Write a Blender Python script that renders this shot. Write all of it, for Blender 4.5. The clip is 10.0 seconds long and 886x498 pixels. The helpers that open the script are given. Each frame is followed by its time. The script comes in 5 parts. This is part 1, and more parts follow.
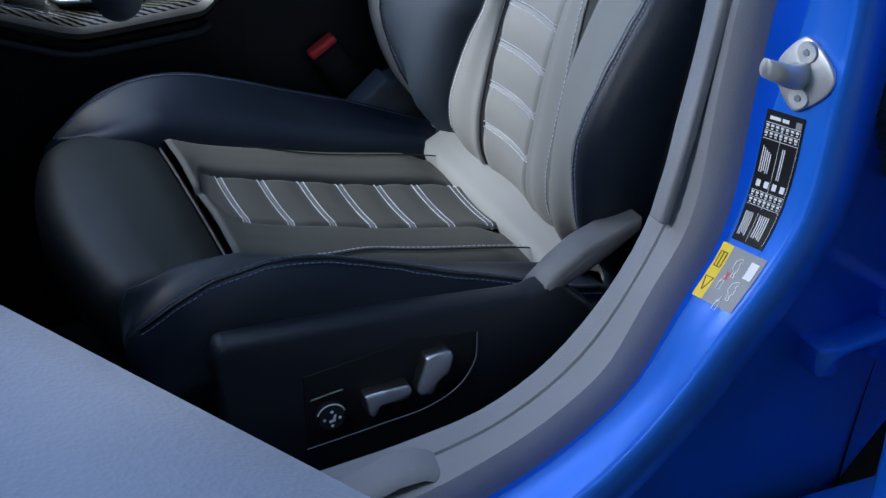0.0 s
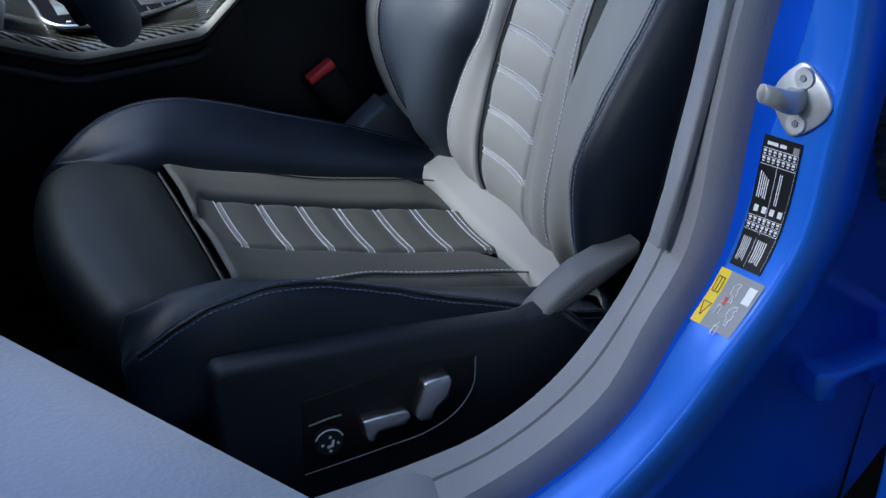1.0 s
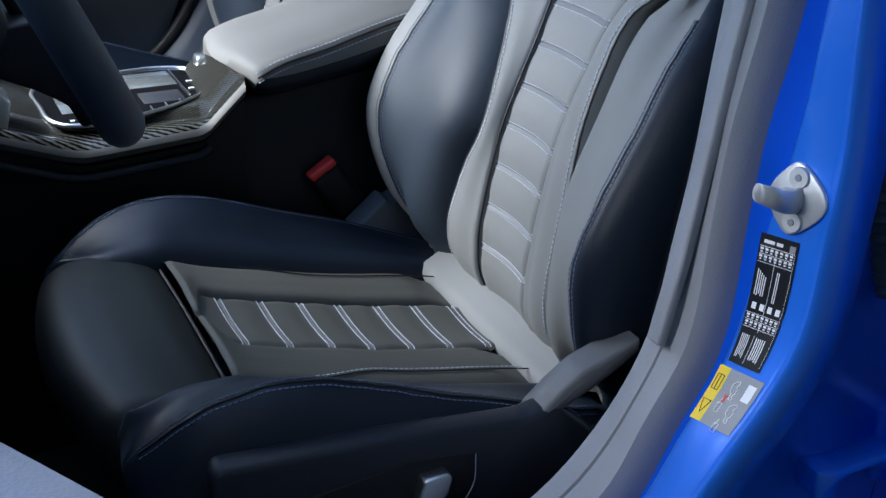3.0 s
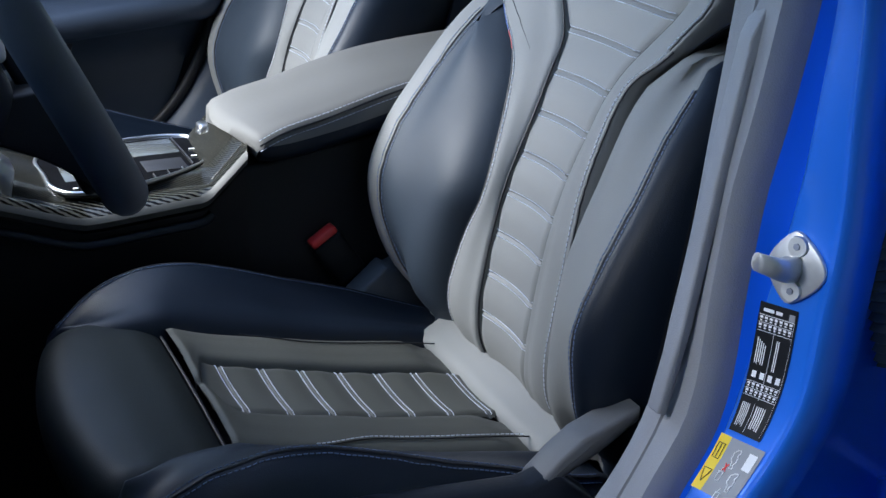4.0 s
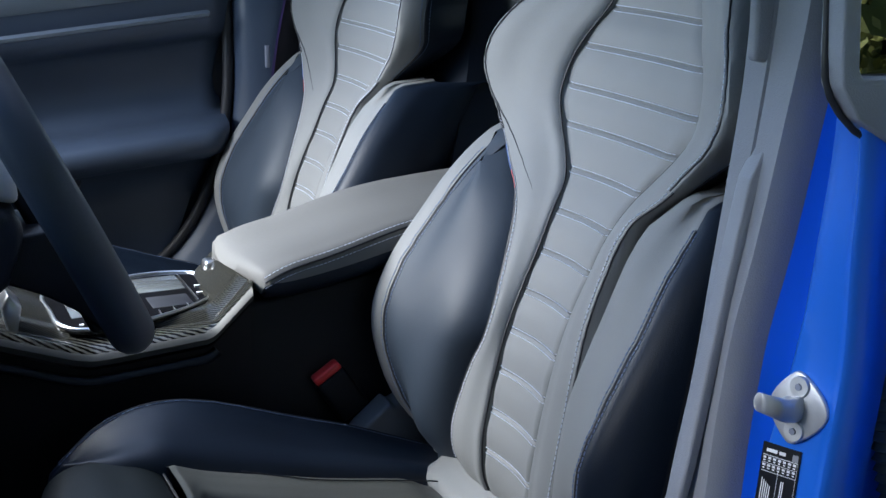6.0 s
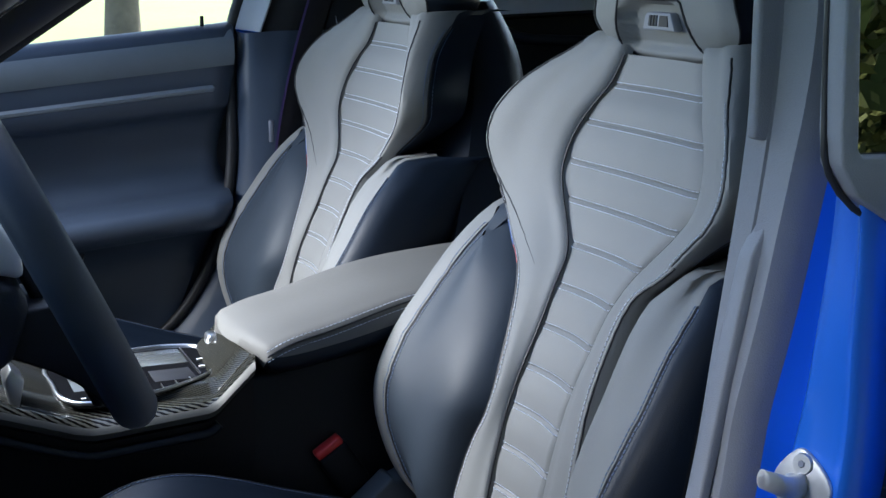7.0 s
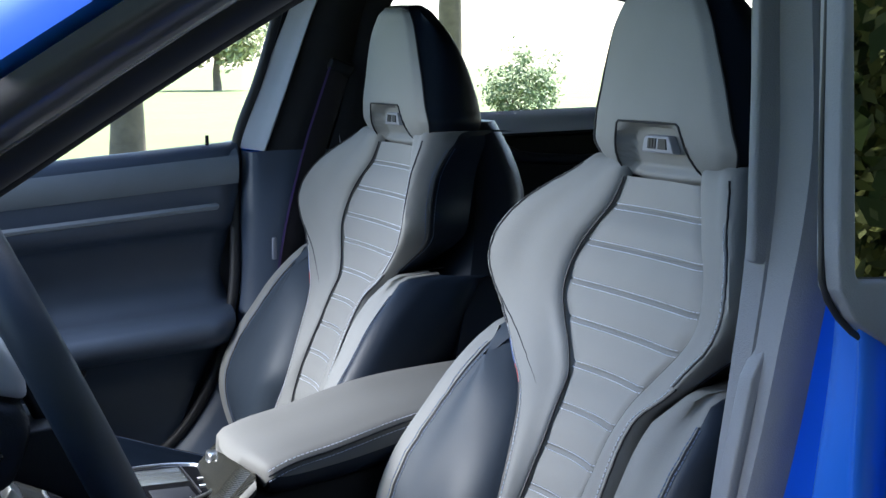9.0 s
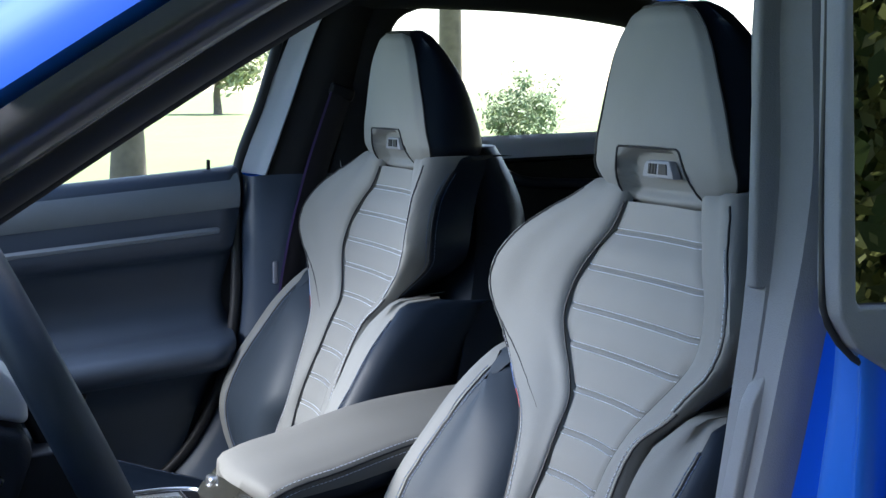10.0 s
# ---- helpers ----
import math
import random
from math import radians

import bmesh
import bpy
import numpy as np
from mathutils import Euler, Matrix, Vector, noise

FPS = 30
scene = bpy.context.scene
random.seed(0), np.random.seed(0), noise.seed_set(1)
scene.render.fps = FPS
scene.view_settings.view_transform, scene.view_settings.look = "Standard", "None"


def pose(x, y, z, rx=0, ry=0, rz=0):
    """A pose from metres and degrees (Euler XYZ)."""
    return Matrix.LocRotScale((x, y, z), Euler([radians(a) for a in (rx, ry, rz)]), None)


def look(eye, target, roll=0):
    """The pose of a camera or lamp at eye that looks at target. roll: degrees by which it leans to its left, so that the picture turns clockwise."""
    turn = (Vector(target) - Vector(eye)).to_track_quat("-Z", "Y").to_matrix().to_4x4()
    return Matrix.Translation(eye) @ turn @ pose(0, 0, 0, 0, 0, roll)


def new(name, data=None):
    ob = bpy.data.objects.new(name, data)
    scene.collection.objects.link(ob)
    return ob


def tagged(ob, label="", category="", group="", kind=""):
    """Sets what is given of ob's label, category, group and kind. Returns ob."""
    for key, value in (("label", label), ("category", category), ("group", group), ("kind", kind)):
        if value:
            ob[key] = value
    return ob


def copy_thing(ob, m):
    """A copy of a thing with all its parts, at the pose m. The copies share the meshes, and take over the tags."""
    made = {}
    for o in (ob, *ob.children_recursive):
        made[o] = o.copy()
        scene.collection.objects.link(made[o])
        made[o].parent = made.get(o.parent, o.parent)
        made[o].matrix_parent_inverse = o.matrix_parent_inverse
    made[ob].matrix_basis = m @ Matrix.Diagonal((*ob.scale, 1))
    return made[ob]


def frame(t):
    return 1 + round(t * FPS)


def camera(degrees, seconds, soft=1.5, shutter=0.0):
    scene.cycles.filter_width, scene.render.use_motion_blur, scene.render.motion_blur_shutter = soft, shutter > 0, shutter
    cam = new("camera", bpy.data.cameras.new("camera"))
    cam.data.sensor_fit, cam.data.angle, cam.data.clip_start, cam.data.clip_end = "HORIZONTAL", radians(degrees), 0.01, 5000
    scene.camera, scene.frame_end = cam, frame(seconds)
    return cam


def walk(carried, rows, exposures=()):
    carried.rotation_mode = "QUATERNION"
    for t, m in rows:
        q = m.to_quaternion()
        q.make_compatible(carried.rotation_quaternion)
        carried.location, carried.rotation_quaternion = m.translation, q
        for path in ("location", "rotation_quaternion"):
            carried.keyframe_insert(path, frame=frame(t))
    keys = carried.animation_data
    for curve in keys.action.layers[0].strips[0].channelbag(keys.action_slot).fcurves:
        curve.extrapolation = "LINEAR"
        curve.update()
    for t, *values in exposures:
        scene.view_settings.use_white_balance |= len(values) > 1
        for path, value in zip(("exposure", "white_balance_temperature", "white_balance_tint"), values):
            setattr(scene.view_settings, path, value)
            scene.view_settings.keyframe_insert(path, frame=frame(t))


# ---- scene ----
cam = camera(34.88, 10.0, soft=1.45)
# seconds, place in metres, turn in degrees
PATH = [
    (0.0, -0.7250, -1.1893, 1.1156, 62.452, 0.037, -22.792),
    (0.5, -0.7245, -1.1889, 1.1158, 62.807, 0.038, -22.812),
    (1.0, -0.7245, -1.1894, 1.1169, 63.403, 0.037, -22.842),
    (1.5, -0.7248, -1.1901, 1.1182, 64.097, 0.068, -22.865),
    (2.0, -0.7251, -1.1910, 1.1197, 64.976, 0.095, -22.880),
    (3.5, -0.7271, -1.1949, 1.1259, 68.419, 0.151, -22.900),
    (4.0, -0.7278, -1.1967, 1.1277, 69.787, 0.130, -22.872),
    (4.5, -0.7283, -1.1983, 1.1301, 71.066, 0.167, -22.857),
    (5.0, -0.7295, -1.2002, 1.1321, 72.509, 0.140, -22.830),
    (5.5, -0.7305, -1.2022, 1.1339, 73.804, 0.111, -22.780),
    (7.0, -0.7345, -1.2083, 1.1403, 78.057, 0.000, -22.654),
    (7.5, -0.7354, -1.2100, 1.1425, 79.508, -0.057, -22.609),
    (8.0, -0.7354, -1.2113, 1.1456, 80.815, -0.042, -22.586),
    (8.5, -0.7366, -1.2133, 1.1473, 81.794, 0.001, -22.594),
    (9.0, -0.7379, -1.2156, 1.1486, 82.646, -0.042, -22.580),
    (9.5, -0.7380, -1.2160, 1.1494, 83.233, -0.047, -22.566),
    (10.0, -0.7402, -1.2178, 1.1500, 83.607, -0.116, -22.579),
]
walk(cam, [(t, pose(x, y, z, rx, ry, rz)) for t, x, y, z, rx, ry, rz in PATH], exposures=((0.0, 2.7, 6050, 8), (10.0, 2.7, 6150, 9)))

# ---------------------------------------------------------------- light
world = bpy.data.worlds.new("sky")
scene.world = world
world.use_nodes = True
wn = world.node_tree.nodes
sky = wn.new("ShaderNodeTexSky")
sky.sky_type = "NISHITA"
sky.sun_disc = False
SUN_EL, SUN_AZ = 56.0, 58.0          # degrees; azimuth from +y towards +x
sky.sun_elevation, sky.sun_rotation = radians(SUN_EL), radians(SUN_AZ)
wn["Background"].inputs["Strength"].default_value = 0.085
world.node_tree.links.new(sky.outputs["Color"], wn["Background"].inputs["Color"])
sun_data = bpy.data.lights.new("sun", "SUN")
sun_data.energy, sun_data.angle, sun_data.color = 3.5, radians(0.8), (1.0, 0.95, 0.87)
sun = new("sun", sun_data)
sd = Vector((math.sin(radians(SUN_AZ)) * math.cos(radians(SUN_EL)), math.cos(radians(SUN_AZ)) * math.cos(radians(SUN_EL)), math.sin(radians(SUN_EL))))
sun.matrix_world = look(sd * 30, (0, 0, 0))
# area lamp added for sky through the windscreen's far half, aimed at the seats
screen_data = bpy.data.lights.new("windscreen_fill", "AREA")
screen_data.shape, screen_data.size, screen_data.size_y = "RECTANGLE", 0.55, 0.22
screen_data.energy, screen_data.color, screen_data.spread = 1.25, (1.0, 0.985, 0.96), radians(86)
screen_lamp = new("windscreen_fill", screen_data)
screen_lamp.matrix_world = look((-1.0, 0.66, 1.16), (-0.16, 0.40, 0.40))
# fill lamp added above the open front door's leaf, to brighten pillar and sill
door_data = bpy.data.lights.new("door_fill", "AREA")
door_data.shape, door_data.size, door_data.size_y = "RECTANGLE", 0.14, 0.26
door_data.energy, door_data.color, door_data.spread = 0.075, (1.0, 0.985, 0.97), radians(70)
door_lamp = new("door_fill", door_data)
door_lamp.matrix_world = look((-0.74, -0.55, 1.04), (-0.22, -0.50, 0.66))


# ---------------------------------------------------------------- materials
def material(name, color, rough=0.5, metal=0.0, var=0.12, scale=8.0, bump=0.0, bscale=400.0, coat=0.0, spec=0.5, sheen=0.0):
    """A surface with broad stains, fine grain and relief."""
    m = bpy.data.materials.new(name)
    m.use_nodes = True
    n, l = m.node_tree.nodes, m.node_tree.links
    b = n["Principled BSDF"]
    b.inputs["Roughness"].default_value, b.inputs["Metallic"].default_value = rough, metal
    b.inputs["Coat Weight"].default_value, b.inputs["Specular IOR Level"].default_value = coat, spec
    b.inputs["Coat Roughness"].default_value = 0.04
    b.inputs["Sheen Weight"].default_value = sheen
    tc = n.new("ShaderNodeTexCoord")
    big = n.new("ShaderNodeTexNoise")
    big.inputs["Scale"].default_value, big.inputs["Detail"].default_value = scale, 5.0
    fine = n.new("ShaderNodeTexNoise")
    fine.inputs["Scale"].default_value, fine.inputs["Detail"].default_value = bscale * 0.6, 3.0
    l.new(tc.outputs["Object"], big.inputs["Vector"])
    l.new(tc.outputs["Object"], fine.inputs["Vector"])
    add = n.new("ShaderNodeMath")
    add.operation = "MULTIPLY_ADD"
    add.inputs[1].default_value = 0.35
    l.new(fine.outputs["Fac"], add.inputs[0])
    l.new(big.outputs["Fac"], add.inputs[2])
    ramp = n.new("ShaderNodeMapRange")
    ramp.inputs["From Min"].default_value, ramp.inputs["From Max"].default_value = 0.35, 1.0
    ramp.inputs["To Min"].default_value, ramp.inputs["To Max"].default_value = 1.0 - var, 1.0 + var
    l.new(add.outputs[0], ramp.inputs["Value"])
    mul = n.new("ShaderNodeVectorMath")
    mul.operation = "SCALE"
    mul.inputs[0].default_value = color
    l.new(ramp.outputs[0], mul.inputs["Scale"])
    l.new(mul.outputs[0], b.inputs["Base Color"])
    rr = n.new("ShaderNodeMapRange")
    rr.inputs["To Min"].default_value, rr.inputs["To Max"].default_value = rough * 0.85, min(1.0, rough * 1.18)
    l.new(big.outputs["Fac"], rr.inputs["Value"])
    l.new(rr.outputs[0], b.inputs["Roughness"])
    if bump:
        vo = n.new("ShaderNodeTexVoronoi")
        vo.inputs["Scale"].default_value = bscale
        l.new(tc.outputs["Object"], vo.inputs["Vector"])
        bp = n.new("ShaderNodeBump")
        bp.inputs["Strength"].default_value, bp.inputs["Distance"].default_value = bump, 0.0006
        l.new(vo.outputs["Distance"], bp.inputs["Height"])
        l.new(bp.outputs[0], b.inputs["Normal"])
    return m


LEATHER = material("grey_leather", (0.221, 0.224, 0.222), 0.55, var=0.07, scale=14, bump=0.3, bscale=900, spec=0.3)
# the seats' grey leather, darkened to offset strong light on the armrest
ARM_LEATHER = material("dimmed_armrest_leather", (0.155, 0.153, 0.146), 0.58, var=0.07, scale=14, bump=0.3, bscale=900, spec=0.25)
# the same grey leather, with the cushion's shade put into its colour
SEAT_LEATHER = material("shaded_grey_leather", (0.072, 0.074, 0.066), 0.5, var=0.08, scale=14, bump=0.3, bscale=900, spec=0.4)
# grey leather of the console-side bolster face, shade put into the colour
BOLSTER_SHADE = material("bolster_shade_leather", (0.030, 0.042, 0.060), 0.55, var=0.08, scale=14, bump=0.22, bscale=900, spec=0.4)
# thigh support's leather, with the shade under the fascia put into its colour
THIGH = material("shaded_thigh_leather", (0.010, 0.014, 0.015), 0.46, var=0.1, scale=14, bump=0.25, bscale=900, spec=0.36)
# leather on faces turned from the light, their shade put into navy
SHADE_NAVY = material("shade_navy_leather", (0.006, 0.012, 0.024), 0.46, var=0.1, scale=14, bump=0.22, bscale=900, spec=0.38)
PIPING = material("dark_piping", (0.012, 0.013, 0.018), 0.55, var=0.1)
# the pale thread again, dimmed in colour for the shaded bolsters
THREAD_SHADE = material("shaded_thread", (0.13, 0.18, 0.30), 0.6, var=0.1, scale=60)
THREAD = material("pale_thread", (0.56, 0.60, 0.70), 0.6, var=0.1, scale=60)
PLASTIC = material("dark_plastic", (0.012, 0.016, 0.025), 0.42, var=0.12, scale=20, bump=0.25, bscale=700, spec=0.35)
LINING = material("door_lining", (0.05, 0.07, 0.11), 0.42, var=0.1, scale=12, bump=0.2, bscale=900)
SHELL = material("black_shell", (0.006, 0.007, 0.010), 0.5, var=0.12, scale=20, bump=0.2, bscale=700, spec=0.3)
TRIM = material("grey_pillar_trim", (0.24, 0.25, 0.28), 0.55, var=0.07, scale=18, bump=0.35, bscale=800)
SEAL = material("grey_door_seal", (0.22, 0.23, 0.26), 0.5, var=0.08, scale=18, bump=0.3, bscale=900)
HINGE = material("grey_hinge_plastic", (0.11, 0.115, 0.125), 0.5, var=0.08, scale=18, bump=0.3, bscale=800)
RUBBER = material("rubber_seal", (0.02, 0.021, 0.026), 0.5, var=0.15, scale=30)
PAINT = material("blue_metallic_paint", (0.018, 0.165, 0.78), 0.34, metal=0.32, var=0.03, scale=5, bscale=2500, coat=0.75)
PAINT.node_tree.nodes["Principled BSDF"].inputs["Coat Roughness"].default_value = 0.28
SILVER = material("satin_silver", (0.62, 0.63, 0.65), 0.3, metal=1.0, var=0.05, scale=30)
ALU = material("satin_grey_trim", (0.06, 0.06, 0.055), 0.5, metal=0.1, var=0.06, scale=40, spec=0.3)
STEEL = material("zinc_steel", (0.52, 0.53, 0.55), 0.42, metal=0.65, var=0.12, scale=60)
PALE_TRIM = material("pale_grey_trim", (0.50, 0.53, 0.60), 0.5, var=0.06, scale=18, bump=0.2, bscale=800)
BELT_PAD = material("blue_grey_pad", (0.15, 0.18, 0.22), 0.5, var=0.08, scale=18, bump=0.3, bscale=800)
DARK_TRIM = material("dark_door_leather", (0.19, 0.205, 0.26), 0.5, var=0.08, scale=18, bump=0.3, bscale=800)
ASPHALT = material("asphalt", (0.045, 0.045, 0.048), 0.9, var=0.3, scale=3.0, bump=0.8, bscale=160)
GLOSS = material("gloss_black", (0.008, 0.008, 0.009), 0.08, var=0.1, coat=0.6)
RED = material("red_button", (0.85, 0.05, 0.05), 0.35, var=0.1, scale=60)
LABEL_BLACK = material("black_label", (0.006, 0.007, 0.01), 0.35, var=0.1, scale=50)
LABEL_WHITE = material("label_print", (0.75, 0.76, 0.78), 0.5, var=0.04, scale=50)
LABEL_YELLOW = material("yellow_label", (0.75, 0.55, 0.03), 0.45, var=0.05, scale=50)
LABEL_GREY = material("grey_label", (0.26, 0.27, 0.29), 0.45, var=0.05, scale=50)
CARPET = material("black_carpet", (0.008, 0.008, 0.009), 0.95, var=0.3, scale=60, bump=0.6, bscale=600)
HEADLINER = material("black_headliner", (0.012, 0.012, 0.015), 0.9, var=0.15, scale=40, bump=0.4, bscale=700)
WEBBING = material("black_webbing", (0.012, 0.010, 0.016), 0.7, var=0.2, scale=200)
BLUE_TAG = material("blue_tag", (0.04, 0.10, 0.30), 0.5)
RED_TAG = material("red_tag", (0.35, 0.05, 0.05), 0.5)
BARK = material("grey_bark", (0.16, 0.13, 0.1), 0.9, var=0.35, scale=6, bump=0.6, bscale=30)
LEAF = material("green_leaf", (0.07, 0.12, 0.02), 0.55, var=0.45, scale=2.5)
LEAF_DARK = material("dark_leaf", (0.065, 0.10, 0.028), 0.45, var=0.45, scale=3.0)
# sun on the mirrored leaves is put into this lighter colour
LEAF_SHOOT = material("sun_painted_leaf", (0.17, 0.19, 0.055), 0.5, var=0.4, scale=3.0)
# bush and far leaves: haze and glare are put into these two lighter colours
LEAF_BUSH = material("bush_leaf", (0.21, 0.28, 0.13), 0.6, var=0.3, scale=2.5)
LEAF_HAZED = material("hazed_leaf", (0.34, 0.37, 0.19), 0.6, var=0.3, scale=2.5)
GRASS = material("dry_grass", (0.13, 0.165, 0.055), 0.95, var=0.3, scale=0.4, bump=0.5, bscale=40)


def carbon_material(name, scale, low, high, rough):
    """Twill weave under clear lacquer: slanted bundles, their sheen partly put into the base colour."""
    m = material(name, (0.02, 0.02, 0.022), rough)
    n, l = m.node_tree.nodes, m.node_tree.links
    b = n["Principled BSDF"]
    tc = n.new("ShaderNodeTexCoord")
    w = n.new("ShaderNodeTexWave")
    w.wave_type, w.bands_direction = "BANDS", "DIAGONAL"
    w.inputs["Scale"].default_value, w.inputs["Distortion"].default_value = scale, 0.6
    across_w = n.new("ShaderNodeTexWave")
    across_w.wave_type, across_w.bands_direction = "BANDS", "X"
    across_w.inputs["Scale"].default_value = scale * 0.8
    l.new(tc.outputs["Object"], w.inputs["Vector"])
    l.new(tc.outputs["Object"], across_w.inputs["Vector"])
    mx = n.new("ShaderNodeMath")
    mx.operation = "MULTIPLY_ADD"
    mx.inputs[1].default_value = 0.3
    l.new(across_w.outputs["Fac"], mx.inputs[0])
    l.new(w.outputs["Fac"], mx.inputs[2])
    r = n.new("ShaderNodeMapRange")
    r.inputs["From Min"].default_value, r.inputs["From Max"].default_value = 0.35, 0.95
    r.inputs["To Min"].default_value, r.inputs["To Max"].default_value = low, high
    l.new(mx.outputs[0], r.inputs["Value"])
    g = n.new("ShaderNodeMapRange")
    g.inputs["From Min"].default_value, g.inputs["From Max"].default_value = 0.35, 0.95
    g.inputs["To Min"].default_value, g.inputs["To Max"].default_value = 0.05, 0.28
    l.new(mx.outputs[0], g.inputs["Value"])
    l.new(g.outputs[0], b.inputs["Specular IOR Level"])
    c = n.new("ShaderNodeVectorMath")
    c.operation = "SCALE"
    c.inputs[0].default_value = (1.0, 1.0, 0.86)
    l.new(r.outputs[0], c.inputs["Scale"])
    l.new(c.outputs[0], b.inputs["Base Color"])
    return m


CARBON = carbon_material("carbon_weave", 130.0, 0.004, 0.045, 0.12)
CARBON_EDGE = carbon_material("coarse_carbon_weave", 55.0, 0.002, 0.05, 0.14)
# gloss cover with its bright reflection put into a grey base
GLOSS_RAIL = material("reflection_grey_rail", (0.075, 0.075, 0.085), 0.2, var=0.1, coat=0.6)
# tray lids, lightened to grey for the sky mirrored in them
GLOSS_GREY = material("reflection_grey_lid", (0.10, 0.11, 0.115), 0.14, var=0.05, coat=0.5)


def glass_material(name, tint, gloss):
    m = bpy.data.materials.new(name)
    m.use_nodes = True
    n, l = m.node_tree.nodes, m.node_tree.links
    n.remove(n["Principled BSDF"])
    tr, gl, mx, fr = n.new("ShaderNodeBsdfTransparent"), n.new("ShaderNodeBsdfGlossy"), n.new("ShaderNodeMixShader"), n.new("ShaderNodeFresnel")
    tr.inputs["Color"].default_value = (*tint, 1)
    gl.inputs["Roughness"].default_value = 0.0
    fr.inputs["IOR"].default_value = gloss
    l.new(fr.outputs[0], mx.inputs[0])
    l.new(tr.outputs[0], mx.inputs[1])
    l.new(gl.outputs[0], mx.inputs[2])
    l.new(mx.outputs[0], n["Material Output"].inputs["Surface"])
    return m


CLEAR_GLASS = glass_material("clear_glass", (0.93, 0.95, 0.94), 1.3)
PRIVACY_GLASS = glass_material("privacy_glass", (0.02, 0.022, 0.024), 2.9)


# ---------------------------------------------------------------- mesh tools
def part(name, bm, mat, parent=None, label="", smooth=True):
    me = bpy.data.meshes.new(name)
    bm.normal_update()
    bm.to_mesh(me)
    bm.free()
    me.materials.append(mat)
    if smooth:
        for p in me.polygons:
            p.use_smooth = True
        me.set_sharp_from_angle(angle=radians(48))
    ob = new(name, me)
    if parent is not None:
        ob.parent = parent
    if label:
        ob["label"] = label
    return ob


def spline(pts, n):
    """n + 1 points on a smooth line through pts."""
    p = np.array(pts, float)
    d = np.concatenate([[0], np.cumsum(np.linalg.norm(np.diff(p, axis=0), axis=1) + 1e-9)])
    m = np.gradient(p, d, axis=0, edge_order=1)
    s = np.linspace(0, d[-1], n + 1)
    k = np.clip(np.searchsorted(d, s, side="right") - 1, 0, len(d) - 2)
    h = (d[k + 1] - d[k])[:, None]
    u = ((s - d[k]) / (d[k + 1] - d[k]))[:, None]
    return (2 * u**3 - 3 * u**2 + 1) * p[k] + (u**3 - 2 * u**2 + u) * h * m[k] + (3 * u**2 - 2 * u**3) * p[k + 1] + (u**3 - u**2) * h * m[k + 1]


def table(rows):
    """A smooth function of the first column."""
    a = np.array(rows, float)
    m = np.gradient(a[:, 1:], a[:, 0], axis=0)

    def at(z):
        z = min(max(z, a[0, 0]), a[-1, 0])
        k = min(max(int(np.searchsorted(a[:, 0], z, side="right")) - 1, 0), len(a) - 2)
        h = a[k + 1, 0] - a[k, 0]
        u = (z - a[k, 0]) / h
        v = (2 * u**3 - 3 * u**2 + 1) * a[k, 1:] + (u**3 - 2 * u**2 + u) * h * m[k] + (3 * u**2 - 2 * u**3) * a[k + 1, 1:] + (u**3 - u**2) * h * m[k + 1]
        return v if len(v) > 1 else float(v[0])
    return at


def grid(rows, closed=False, caps=False, flip=False):
    """A sheet of quads through rows of points."""
    bm = bmesh.new()
    vs = [[bm.verts.new(p) for p in r] for r in rows]
    n = len(vs[0])
    for a, b in zip(vs, vs[1:]):
        for k in range(n if closed else n - 1):
            q = (a[k], a[(k + 1) % n], b[(k + 1) % n], b[k])
            bm.faces.new(q[::-1] if flip else q)
    if caps:
        bm.faces.new(vs[0][::-1])
        bm.faces.new(vs[-1])
    return bm


def loft(stations, nu, nv, closed=False, caps=False):
    """A smooth skin over stations, each a list of as many points."""
    cross = [spline(list(s) + ([s[0]] if closed else []), nu) for s in stations]
    if closed:
        cross = [c[:-1] for c in cross]
    cross = np.array(cross)
    cols = [spline(cross[:, k], nv) for k in range(cross.shape[1])]
    rows = [[cols[k][j] for k in range(len(cols))] for j in range(nv + 1)]
    bm = grid(rows, closed, caps)
    bmesh.ops.recalc_face_normals(bm, faces=bm.faces)
    return bm


def tube(pts, r, n=7, bm=None, closed=False):
    p = np.array(pts, float)
    bm = bm or bmesh.new()
    rings = []
    for i in range(len(p)):
        t = p[(i + 1) % len(p)] - p[i - 1] if closed else p[min(i + 1, len(p) - 1)] - p[max(i - 1, 0)]
        t = Vector(t).normalized()
        a = t.orthogonal().normalized() if not rings else (side - t * side.dot(t)).normalized()
        side = a
        b = t.cross(a)
        rr = r(i / (len(p) - 1)) if callable(r) else r
        rings.append([bm.verts.new(Vector(p[i]) + (a * math.cos(2 * math.pi * k / n) + b * math.sin(2 * math.pi * k / n)) * rr) for k in range(n)])
    for i in range(len(rings) - (0 if closed else 1)):
        u, v = rings[i], rings[(i + 1) % len(rings)]
        for k in range(n):
            bm.faces.new((u[k], u[(k + 1) % n], v[(k + 1) % n], v[k]))
    if not closed:
        bm.faces.new(rings[0][::-1])
        bm.faces.new(rings[-1])
    return bm


def dashes(lines, length=0.0036, gap=0.0016, r=0.00056):
    """Rows of single stitches along lines, as one mesh."""
    bm = bmesh.new()
    for line in lines:
        p = np.array(line, float)
        d = np.concatenate([[0], np.cumsum(np.linalg.norm(np.diff(p, axis=0), axis=1))])
        s = 0.0
        while s + length < d[-1]:
            q = [np.array([np.interp(v, d, p[:, k]) for k in range(3)]) for v in (s, s + length / 2, s + length)]
            tube([q[0], q[1], q[2]], r, 4, bm)
            s += length + gap
    return bm


